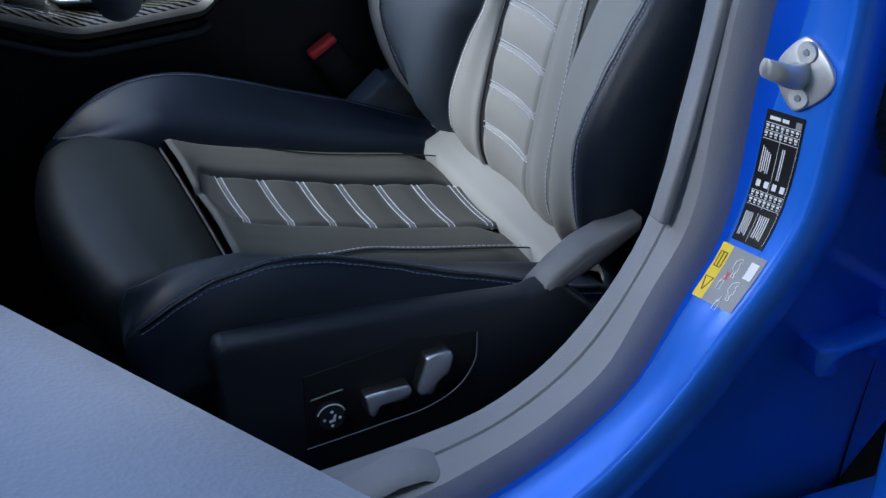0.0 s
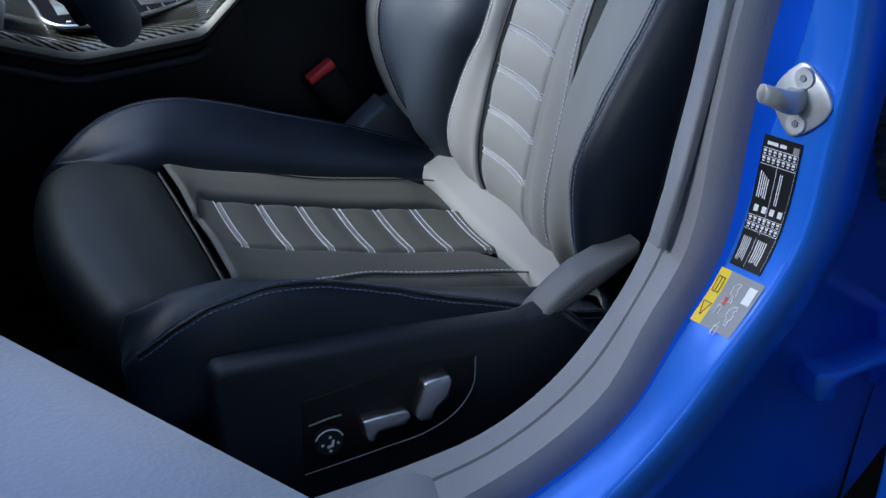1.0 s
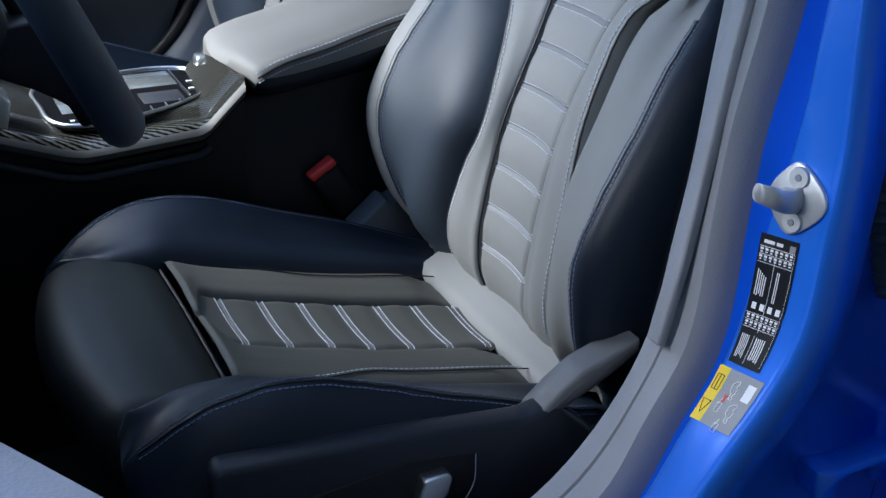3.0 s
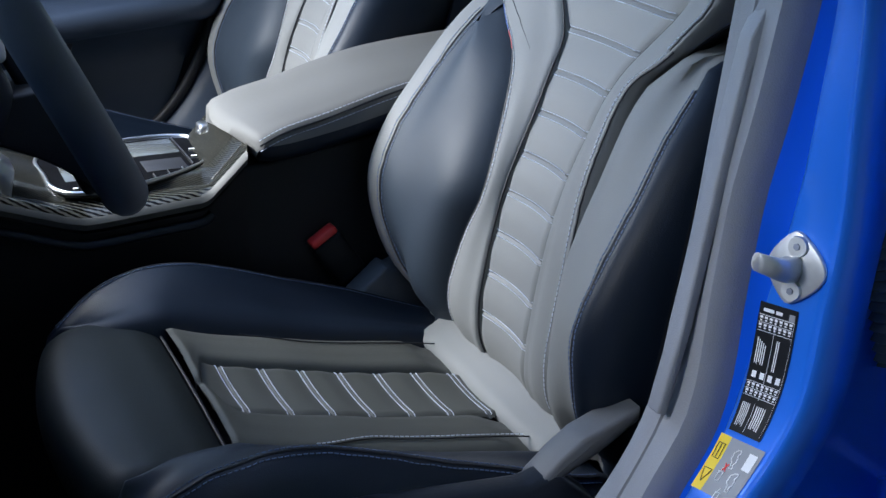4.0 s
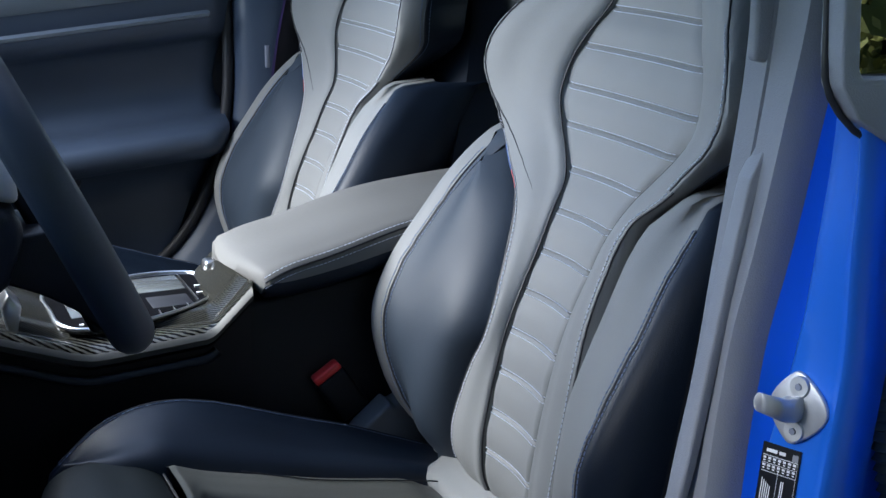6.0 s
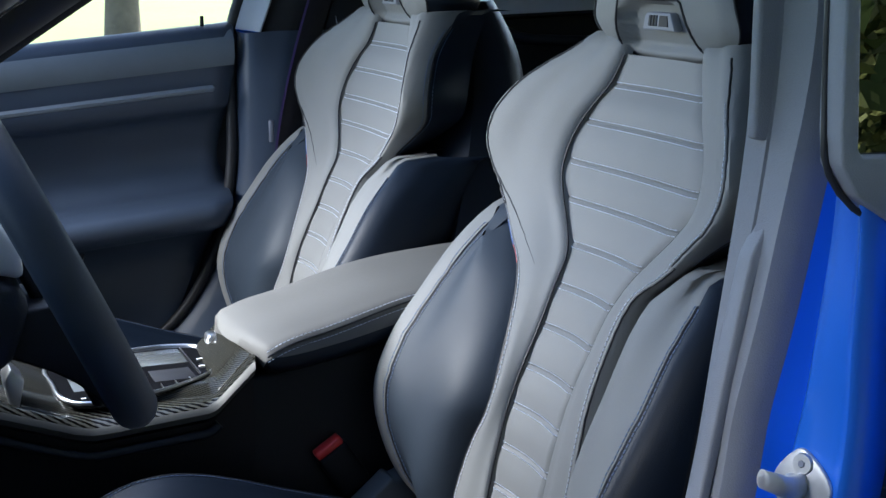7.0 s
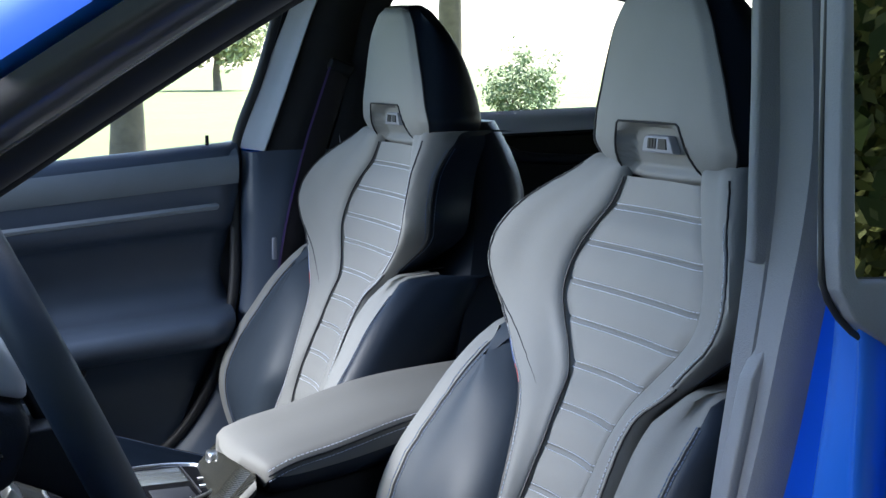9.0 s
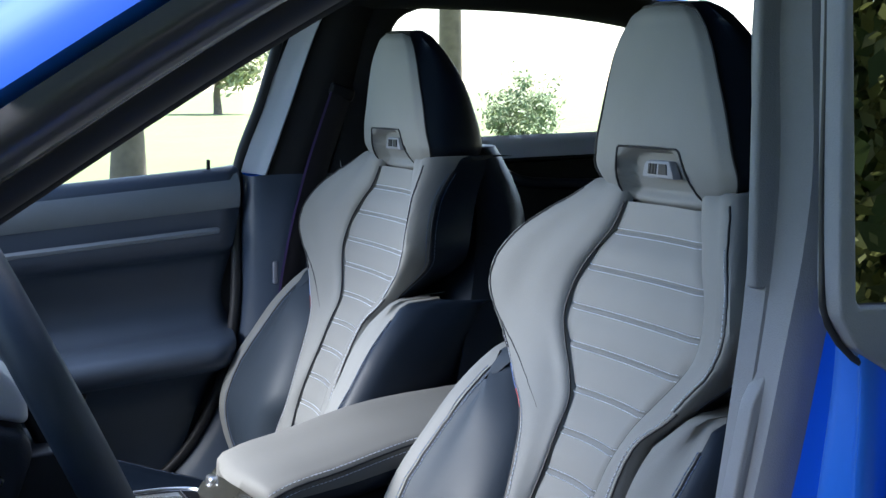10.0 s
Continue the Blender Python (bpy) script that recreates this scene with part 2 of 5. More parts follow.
def block(size, at=(0, 0, 0), bevel=0.004, seg=2, turn=None, taper=None):
    """A box with rounded edges."""
    bm = bmesh.new()
    bmesh.ops.create_cube(bm, size=1.0)
    for v in bm.verts:
        v.co = Vector((v.co.x * size[0], v.co.y * size[1], v.co.z * size[2]))
        if taper and v.co.z > 0:
            v.co.x *= taper
            v.co.y *= taper
    if bevel:
        bmesh.ops.bevel(bm, geom=bm.edges[:], offset=bevel, segments=seg, profile=0.5, affect="EDGES")
    m = Matrix.Translation(at) @ (turn or Matrix())
    bmesh.ops.transform(bm, matrix=m, verts=bm.verts)
    return bm


def prism(outline, axis, a, b, bevel=0.0, seg=2):
    """An outline in the plane across an axis, pulled from a to b."""
    bm = bmesh.new()
    def pt(u, v, w):
        return {"x": (w, u, v), "y": (u, w, v), "z": (u, v, w)}[axis]
    lo = [bm.verts.new(pt(u, v, a)) for u, v in outline]
    hi = [bm.verts.new(pt(u, v, b)) for u, v in outline]
    n = len(lo)
    for k in range(n):
        bm.faces.new((lo[k], lo[(k + 1) % n], hi[(k + 1) % n], hi[k]))
    bm.faces.new(lo[::-1])
    bm.faces.new(hi)
    bmesh.ops.recalc_face_normals(bm, faces=bm.faces)
    if bevel:
        bmesh.ops.bevel(bm, geom=bm.edges[:], offset=bevel, segments=seg, profile=0.5, affect="EDGES")
    return bm


def join(a, b):
    me = bpy.data.meshes.new("tmp")
    b.to_mesh(me)
    b.free()
    a.from_mesh(me)
    bpy.data.meshes.remove(me)
    return a


def stitch(lines, parent, mat=THREAD, label="pale thread"):
    """Thread along lines, as a part."""
    return tagged(part("stitching", dashes(lines), mat, parent, label), kind="stuff")


def on_skin(sections, k, shift=0.0, lift=0.0006, dense=160):
    """A line over a lofted skin: the k-th point of each section, moved along the section and off the skin."""
    line = []
    for sec in sections:
        p = np.array(sec, float)
        q = spline(p, dense)
        i = int(np.argmin(np.linalg.norm(q - p[k], axis=1)))
        ds = np.linalg.norm(q[1] - q[0])
        i = min(max(i + int(round(shift / ds)), 1), dense - 1)
        t = q[i + 1] - q[i - 1]
        c = q.mean(axis=0)
        nrm = q[i] - c
        nrm -= t * (nrm @ t) / (t @ t)
        nrm /= np.linalg.norm(nrm) + 1e-9
        line.append(tuple(q[i] + nrm * lift))
    return line


def thing(name, label, category, group="", kind=""):
    return tagged(new(name), label, category, group, kind)

# ---------------------------------------------------------------- ground and distance
def ground_sheet():
    bm = bmesh.new()
    n = 48
    for i in range(n + 1):
        for j in range(n + 1):
            u, v = (i / n * 2 - 1), (j / n * 2 - 1)
            x, y = 900 * u * abs(u)**1.6, 900 * v * abs(v)**1.6
            z = 0.25 * noise.noise((x * 0.05, y * 0.05, 0)) if x * x + y * y > 36 else 0.0
            bm.verts.new((x, y, z))
    bm.verts.ensure_lookup_table()
    for i in range(n):
        for j in range(n):
            a = i * (n + 1) + j
            bm.faces.new([bm.verts[k] for k in (a, a + n + 1, a + n + 2, a + 1)])
    return bm


tagged(part("ground", ground_sheet(), GRASS), "pale sunlit dry grass field", "ground", kind="structure")


# out of view; dark ground added to lessen light bounced onto the car
road = grid([[(x, y, 0.012) for y in [-9.0, -6.0, -3.0, 0.0, 2.4]] for x in [-5 + 4 * k for k in range(16)]])
tagged(part("road", road, ASPHALT), "unseen dark grey asphalt, added to cut light from the ground", "road", kind="structure")


def leaf_cloud(centre, radius, count, size, seed, flat=0.8):
    """Many small leaves in uneven clumps."""
    rng = random.Random(seed)
    verts, faces = [], []
    clumps = []
    for _ in range(max(8, count // 90)):
        v = Vector((rng.gauss(0, 1), rng.gauss(0, 1), rng.gauss(0, 1))).normalized() * rng.uniform(0.35, 1.0)
        clumps.append((Vector((v.x * radius[0], v.y * radius[1], v.z * radius[2])), rng.uniform(0.18, 0.34) * min(radius)))
    for k in range(count):
        c, r = clumps[k % len(clumps)]
        v = Vector((rng.gauss(0, 0.6), rng.gauss(0, 0.6), rng.gauss(0, 0.6))) * r + c + Vector(centre)
        a = Vector((rng.uniform(-1, 1), rng.uniform(-1, 1), rng.uniform(-1, 1))).normalized()
        b = a.orthogonal().normalized()
        s = size * rng.uniform(0.6, 1.4)
        i = len(verts)
        verts += [v - a * s, v + b * s * 0.45, v + a * s, v - b * s * 0.45]
        faces.append((i, i + 1, i + 2, i + 3))
    me = bpy.data.meshes.new("crown")
    me.from_pydata([tuple(v) for v in verts], [], faces)
    return me


def tree(name, at, height, trunk_r, crown, label, seed, count=2600, size=0.12, mat=None, limbs=7, crown_z=0.72):
    rng = random.Random(seed)
    t = thing(name, label, "tree" if name != "bush" else "bush")
    t.location = at
    top = crown_z * height
    pts = [(0.1 * trunk_r * math.sin(k * 1.3), 0.1 * trunk_r * math.cos(k * 1.7), -0.2 + (top + 0.2) * k / 8) for k in range(9)]
    bm = tube(spline(pts, 16), lambda u: trunk_r * (1.25 - 0.75 * u) * (1 + 0.35 * max(0, 0.12 - u) / 0.12), 12)
    for k in range(limbs):
        a = k * 2.4 + rng.uniform(-0.4, 0.4)
        z0 = top * rng.uniform(0.5, 0.95)
        e = (crown[0] * 0.7 * math.cos(a), crown[1] * 0.7 * math.sin(a), min(height * 0.95, z0 + crown[2] * rng.uniform(0.3, 0.9)))
        tube(spline([(0, 0, z0), (e[0] * 0.4, e[1] * 0.4, z0 + (e[2] - z0) * 0.35), e], 8), lambda u: trunk_r * 0.42 * (1 - 0.8 * u), 6, bm)
    part("trunk", bm, BARK, t)
    me = leaf_cloud((0, 0, height - crown[2]), crown, count, size, seed)
    me.materials.append(mat or LEAF)
    ob = new("crown", me)
    ob.parent = t
    return t


tree("tree", (1.62, 12.2, 0), 11.0, 0.125, (3.0, 3.0, 2.6), "tall park tree with a bare grey trunk", 3, 3000, 0.16, crown_z=0.75)
tree("tree", (5.75, 14.2, 0), 12.0, 0.125, (3.2, 3.2, 2.8), "tall park tree with a slender pale trunk", 5, 3000, 0.16, crown_z=0.75)
tree("tree", (14.6, 62.5, 0), 4.4, 0.18, (2.8, 2.5, 1.6), "small round tree on the sunlit field", 7, 8000, 0.16, LEAF_HAZED, crown_z=0.5)
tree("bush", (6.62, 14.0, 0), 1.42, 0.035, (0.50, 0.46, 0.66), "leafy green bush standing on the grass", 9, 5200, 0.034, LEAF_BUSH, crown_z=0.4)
tree("bush", (6.0, 15.2, 0), 0.98, 0.03, (0.4, 0.4, 0.36), "low light green bush beside the taller one", 11, 800, 0.045, LEAF_HAZED, crown_z=0.4)
tree("tree", (9.0, 75.0, 0), 5.0, 0.2, (5.6, 2.4, 2.0), "far broad tree at the edge of the field", 15, 1800, 0.26, LEAF_HAZED, crown_z=0.4)

# two trees out of view, added to hold off direct sun
tree("tree", (3.7, 2.3, 0), 10.5, 0.24, (3.4, 3.4, 3.0), "unseen tree added behind the car to block the sun", 17, 9000, 0.2, LEAF_DARK, crown_z=0.5)
tree("tree", (8.6, -3.0, 0), 10.0, 0.22, (3.0, 3.0, 3.2), "unseen tree added at the roadside for shade", 19, 8000, 0.2, LEAF_DARK, crown_z=0.5)


def hedge(name, x0, x1, y, height, label, seed):
    """A row of tall shrubs beside the car, seen mirrored in the dark glass."""
    rng = random.Random(seed)
    t = thing(name, label, "hedge")
    bm = bmesh.new()
    x = x0
    while x < x1:
        p = [(x, y + rng.uniform(-0.4, 0.4), -0.1), (x + rng.uniform(-0.3, 0.3), y, height * 0.5), (x + rng.uniform(-0.5, 0.5), y, height * 0.9)]
        tube(spline(p, 6), lambda u: 0.09 * (1 - 0.7 * u), 6, bm)
        x += rng.uniform(0.8, 1.3)
    part("stems", bm, BARK, t)
    verts, faces = [], []
    n = int((x1 - x0) * height * 560)
    for k in range(n):
        v = Vector((rng.uniform(x0, x1), y + rng.gauss(0, 0.55), 0))
        v.z = rng.uniform(0.0, height * (0.82 + 0.18 * math.sin(v.x * 1.7)))
        a = Vector((rng.uniform(-1, 1), rng.uniform(-1, 1), rng.uniform(-1, 1))).normalized()
        b = a.orthogonal().normalized()
        s = rng.uniform(0.05, 0.11)
        i = len(verts)
        verts += [v - a * s, v + b * s * 0.5, v + a * s, v - b * s * 0.5]
        faces.append((i, i + 1, i + 2, i + 3))
    me = bpy.data.meshes.new("foliage")
    me.from_pydata([tuple(v) for v in verts], [], faces)
    me.materials.append(LEAF_DARK)
    new("foliage", me).parent = t
    # finer shoots on the side towards the car, sunlight put into their paler colour
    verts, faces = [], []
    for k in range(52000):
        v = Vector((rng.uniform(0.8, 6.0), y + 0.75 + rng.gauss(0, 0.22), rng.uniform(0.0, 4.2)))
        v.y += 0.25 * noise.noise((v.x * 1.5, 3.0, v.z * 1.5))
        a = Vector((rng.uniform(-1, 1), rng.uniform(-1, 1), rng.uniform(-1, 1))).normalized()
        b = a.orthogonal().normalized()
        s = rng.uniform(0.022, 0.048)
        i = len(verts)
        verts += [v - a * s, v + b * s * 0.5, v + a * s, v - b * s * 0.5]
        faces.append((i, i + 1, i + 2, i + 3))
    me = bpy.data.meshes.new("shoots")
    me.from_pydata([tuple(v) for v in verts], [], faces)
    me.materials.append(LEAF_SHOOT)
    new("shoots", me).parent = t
    return t


# taller and longer than its mirror image needs, to block light from this side
hedge("hedge", -6.5, 13.0, -4.2, 9.0, "tall dark green hedge of leafy shrubs", 21)

# ---------------------------------------------------------------- car body, near side
# front edge of the rear pillar and the sill, as one line of x and z, from the roof to the front
OPEN_IN = [(-0.13, 1.33), (-0.150, 1.214), (-0.148, 1.083), (-0.152, 1.0), (-0.162, 0.923), (-0.172, 0.856), (-0.183, 0.781), (-0.194, 0.727), (-0.214, 0.643), (-0.252, 0.580), (-0.303, 0.531), (-0.35, 0.507), (-0.402, 0.496), (-0.487, 0.486), (-0.62, 0.474), (-0.80, 0.465), (-1.0, 0.46)]
OPEN_OUT = [(-0.13, 1.33), (-0.127, 1.212), (-0.123, 1.078), (-0.128, 1.039), (-0.140, 0.981), (-0.162, 0.88), (-0.176, 0.827), (-0.185, 0.768), (-0.205, 0.650), (-0.230, 0.609), (-0.268, 0.546), (-0.309, 0.516), (-0.377, 0.485), (-0.5, 0.455), (-0.62, 0.442), (-0.80, 0.436), (-1.0, 0.432)]
BLUE_OUT = [(-0.13, 1.34), (-0.158, 1.21), (-0.155, 1.10), (-0.152, 1.022), (-0.146, 0.974), (-0.146, 0.893), (-0.146, 0.821), (-0.153, 0.769), (-0.168, 0.689), (-0.19, 0.652), (-0.219, 0.616), (-0.259, 0.567), (-0.301, 0.526), (-0.42, 0.462), (-0.6, 0.432), (-0.80, 0.426), (-1.0, 0.424)]


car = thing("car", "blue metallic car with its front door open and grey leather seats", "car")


def car_part(name, bm, mat, label="", smooth=True):
    return part(name, bm, mat, car, label, smooth)


N = 90
l_in = spline([(x, -0.37, z) for x, z in OPEN_IN], N)
l_out = spline([(x, -0.43, z) for x, z in OPEN_OUT], N)
l_blue = spline([(x, -0.50, z) for x, z in BLUE_OUT], N)


def between(a, b, t, lift=(0, 0, 0)):
    return a * (1 - t) + b * t + np.array(lift)


def outward(line, d):
    """A line moved across its run, away from the door opening."""
    t = np.gradient(line, axis=0)
    nrm = np.stack([t[:, 2], np.zeros(len(t)), -t[:, 0]], 1)
    nrm /= np.linalg.norm(nrm, axis=1)[:, None]
    if nrm[5][0] < 0:
        nrm = -nrm
    return line + nrm * d


# grey plastic trim with a pressed groove, then the rubber seal, then the painted flange
rows = [outward(l_in, 0.05) + np.array([0, 0.05, 0]), outward(l_in, 0.012) + np.array([0, 0.012, 0]), l_in, between(l_in, l_out, 0.22) , between(l_in, l_out, 0.30), outward(between(l_in, l_out, 0.325), 0.004), between(l_in, l_out, 0.35), between(l_in, l_out, 0.6), between(l_in, l_out, 0.84)]
car_part("pillar_trim", grid([list(r) for r in rows]), TRIM, "grey plastic pillar and sill trim")
s1, s2 = between(l_in, l_out, 0.84), l_out
rows = [outward(s1, 0.004), outward(between(s1, s2, 0.15), -0.007), outward(between(s1, s2, 0.5), -0.013), outward(between(s1, s2, 0.85), -0.007), outward(s2, 0.004), outward(s2, 0.016)]
car_part("door_seal", grid([list(r) for r in rows]), SEAL, "soft grey door seal")
# the flange: a recess beside the seal, narrower towards the sill, a flat face, a rounded ridge, then the hidden side
wide = np.clip((l_out[:, 2] - 0.66) / 0.20, 0, 1)
wide = (wide * wide * (3 - 2 * wide))[:, None]


def across(t, d, dy=0.0):
    return outward(l_out * (1 - t) + l_blue * t, d) + np.array([0, dy, 0])


rows = [across(0.0, 0.014), across(0.04 + 0.02 * wide, 0.021 + 0.008 * wide), across(0.07 + 0.07 * wide, 0.023 + 0.012 * wide), across(0.09 + 0.10 * wide, 0.019 + 0.006 * wide), across(0.11 + 0.13 * wide, 0.019 + 0.006 * wide), across(0.14 + 0.17 * wide, 0.020 + 0.012 * wide), across(0.18 + 0.20 * wide, 0.012 + 0.004 * wide), across(0.23 + 0.21 * wide, 0.003), across(0.30 + 0.20 * wide, -0.0005), across(0.62, 0.0), across(0.84, -0.0006), across(0.90, -0.0018), across(0.945, -0.0042), across(0.975, -0.0052), across(1.0, -0.0040), across(1.015, 0.0005), across(1.02, 0.010, -0.001), across(1.02, 0.03, 0.004), across(1.02, 0.06, 0.035), across(1.02, 0.24, 0.045)]
first = int(np.argmax(l_blue[:, 2] < 1.018))
car_part("pillar_flange", grid([list(r[first:]) for r in rows]), PAINT, "glossy blue painted door frame")
# ---------------------------------------------------------------- front seat
# back: height, face of the middle panel, half its width, half the width and face of the side strip's outer edge
BACK = table([(0.500, -0.146, 0.054, 0.118, -0.150), (0.520, -0.155, 0.054, 0.118, -0.163), (0.560, -0.158, 0.056, 0.118, -0.172), (0.603, -0.152, 0.056, 0.116, -0.168), (0.647, -0.143, 0.055, 0.113, -0.160), (0.688, -0.132, 0.0545, 0.110, -0.150), (0.728, -0.117, 0.053, 0.112, -0.137), (0.768, -0.098, 0.054, 0.122, -0.120), (0.807, -0.079, 0.058, 0.138, -0.101), (0.834, -0.062, 0.066, 0.151, -0.088), (0.860, -0.050, 0.088, 0.180, -0.078), (0.885, -0.041, 0.113, 0.212, -0.074), (0.908, -0.033, 0.130, 0.232, -0.075), (0.935, -0.024, 0.131, 0.241, -0.076), (0.964, -0.014, 0.119, 0.234, -0.070), (0.985, -0.006, 0.103, 0.219, -0.060), (1.004, 0.003, 0.089, 0.199, -0.048), (1.022, 0.008, 0.079, 0.177, -0.032), (1.040, 0.012, 0.073, 0.154, -0.014), (1.052, 0.014, 0.071, 0.136, -0.003)])
BACK_LINES = [0.559, 0.603, 0.646, 0.688, 0.728, 0.768, 0.807, 0.845, 0.885, 0.922, 0.964, 1.004]
# y of the panel's middle; outer edges of the side strips, console side and door side
MID = table([(0.50, -0.012), (0.80, -0.013), (0.86, -0.011), (0.92, -0.006), (1.05, 0.0)])
EDGE_IN = table([(0.50, 0.122), (0.56, 0.110), (0.60, 0.097), (0.64, 0.082), (0.67, 0.067), (0.70, 0.063), (0.73, 0.067), (0.768, 0.080), (0.80, 0.099), (0.82, 0.120), (0.834, 0.145), (0.860, 0.182), (0.885, 0.212), (0.908, 0.232), (0.935, 0.243), (0.964, 0.238), (0.985, 0.225), (1.004, 0.206), (1.022, 0.180), (1.040, 0.152), (1.052, 0.136)])
EDGE_OUT = table([(0.50, 0.125), (0.60, 0.130), (0.65, 0.131), (0.69, 0.126), (0.73, 0.119), (0.78, 0.114), (0.81, 0.113), (0.83, 0.120), (0.855, 0.152), (0.885, 0.185), (0.908, 0.215), (0.935, 0.235), (0.964, 0.232), (0.985, 0.218), (1.004, 0.199), (1.022, 0.177), (1.04, 0.154), (1.052, 0.136)])
# ridge of the lower side bolster: height, x, y
RIDGE = table([(0.505, -0.150, 0.205), (0.54, -0.180, 0.222), (0.60, -0.202, 0.238), (0.655, -0.205, 0.244), (0.71, -0.183, 0.246), (0.764, -0.150, 0.243), (0.808, -0.121, 0.236), (0.850, -0.083, 0.224), (0.876, -0.055, 0.208)])
# cushion: x, height, half width of the middle panel
CUSH = table([(-0.478, 0.549, 0.060), (-0.443, 0.536, 0.058), (-0.401, 0.525, 0.058), (-0.36, 0.516, 0.057), (-0.32, 0.506, 0.057), (-0.279, 0.498, 0.056), (-0.238, 0.491, 0.056), (-0.196, 0.483, 0.054), (-0.165, 0.476, 0.052)])
CUSH_LINES = [-0.443, -0.401, -0.36, -0.32, -0.279, -0.238, -0.196]
# ridge of the cushion bolster: x, half width, height
CRIDGE = table([(-0.575, 0.222, 0.540), (-0.535, 0.232, 0.569), (-0.50, 0.237, 0.582), (-0.465, 0.238, 0.587), (-0.43, 0.239, 0.584), (-0.38, 0.240, 0.570), (-0.32, 0.240, 0.549), (-0.25, 0.240, 0.526), (-0.19, 0.236, 0.503), (-0.15, 0.225, 0.490)])


def step(a, b, v):
    u = min(max((v - a) / (b - a), 0), 1)
    return u * u * (3 - 2 * u)


def quilt(v, lines, width=0.0035, span=0.02):
    """How deep the cover is drawn in at a stitched line, 0 to 1."""
    d = min(abs(v - k) for k in lines)
    return max(0.0, 1 - d / width) ** 2 * 0.55 + 0.45 * (1 - step(0, span, d))


def back_face(z, u):
    x, h, w, xo = BACK(z)
    edge = 1 - step(0.0, 0.16, 1 - abs(u))
    x = x - 0.006 * u * u - 0.0035 * (1 - quilt(z, BACK_LINES)) + 0.006 * edge
    return (x, MID(z) + u * h, z)


def back_insert():
    zs = sorted(set([0.508 + (1.036 - 0.508) * k / 150 for k in range(151)] + [z + d for z in BACK_LINES for d in (-0.003, -0.0015, 0, 0.0015, 0.003)]))
    us = [-1 + 2 * k / 26 for k in range(27)]
    us = [-1, -0.985, -0.96] + us[1:-1] + [0.96, 0.985, 1]
    return grid([[back_face(z, u) for u in us] for z in zs], flip=True)


def strip_section(z, s):
    """Across the strip, from the middle panel's edge to its outer edge and round to the back."""
    x, h, _, xo = BACK(z)
    h, w = h + s * MID(z), EDGE_IN(z) if s > 0 else EDGE_OUT(z)
    hi = step(0.86, 0.93, z)
    b = 0.0055 + 0.004 * hi
    wrap = 0.012 + 0.010 * hi
    xi = x - 0.006
    p = [(xi + 0.008, h - 0.001), (xi - 0.004, h + 0.003), (xi + (xo - xi) * 0.22 - b * 0.7, h + (w - h) * 0.22), (xi + (xo - xi) * 0.55 - b * (1 - 0.7 * hi), h + (w - h) * 0.55), (xi + (xo - xi) * 0.85 - b * 0.45, h + (w - h) * 0.87), (xo, w), (xo + wrap * 0.8, w + 0.004 * (1 - hi) + 0.006 * hi), (xo + wrap * 2.2, w + 0.003 * hi), (xo + wrap * 4.5, w - 0.012)]
    return [(a, s * c, z) for a, c in p]


def strip(s):
    zs = [0.508 + (1.052 - 0.508) * k / 60 for k in range(61)]
    rows = [spline(strip_section(z, s), 34) for z in zs]
    rows += [rows[-1] + np.array(d) for d in ((0.006, -s * 0.002, 0.004), (0.020, -s * 0.008, 0.007), (0.05, -s * 0.02, 0.004))]
    bm = grid([list(r) for r in rows])
    bmesh.ops.recalc_face_normals(bm, faces=bm.faces)
    return bm


def bolster_section(z, s):
    x, h, _, xo = BACK(z)
    w = EDGE_IN(z) if s > 0 else EDGE_OUT(z)
    rx, ry = RIDGE(z)
    q = 0.024 if s > 0 else 0.004
    if s > 0:
        ry += 0.010 * step(0.52, 0.62, z) * (1 - step(0.70, 0.80, z))
    t = step(0.80, 0.878, z)
    g = step(0.66, 0.76, z)
    p = [(xo + 0.045, w - 0.012), (xo + 0.010 + 0.020 * g, w + 0.002 + 0.004 * g), (xo - 0.006 - 0.2 * (xo - rx) + 0.012 * g, w + 0.020 * (1 - 0.6 * t) + 0.004 * g), ((xo + rx) / 2 - 0.012 * (1 - t), (w + ry) / 2 + 0.006), (rx + 0.004, ry - 0.021 - q), (rx - 0.001 + 0.1 * q, ry - q), (rx - 0.003, ry + 0.006), (rx + 0.010, ry + 0.020), (rx + 0.045, ry + 0.029), (rx + 0.10, ry + 0.027), (x + 0.10, ry + 0.004)]
    return [(a, s * b, z) for a, b in p]


def bolster(s):
    zs = [0.490 + (0.860 - 0.490) * k / 26 for k in range(27)]
    secs = [bolster_section(z, s) for z in zs]
    last = secs[-1]
    c = np.mean(np.array(last), axis=0)
    for f, dx, dz in ((0.97, 0.012, 0.006), (0.9, 0.055, 0.010)):
        secs.append([tuple(c + (np.array(q) - c) * f + np.array([dx, 0, dz])) for q in last])
    rows = [list(spline(q[:6], 20)) + list(spline(q[5:], 20))[1:] for q in secs]
    bm = grid([list(r) for r in rows])
    bmesh.ops.recalc_face_normals(bm, faces=bm.faces)
    return bm


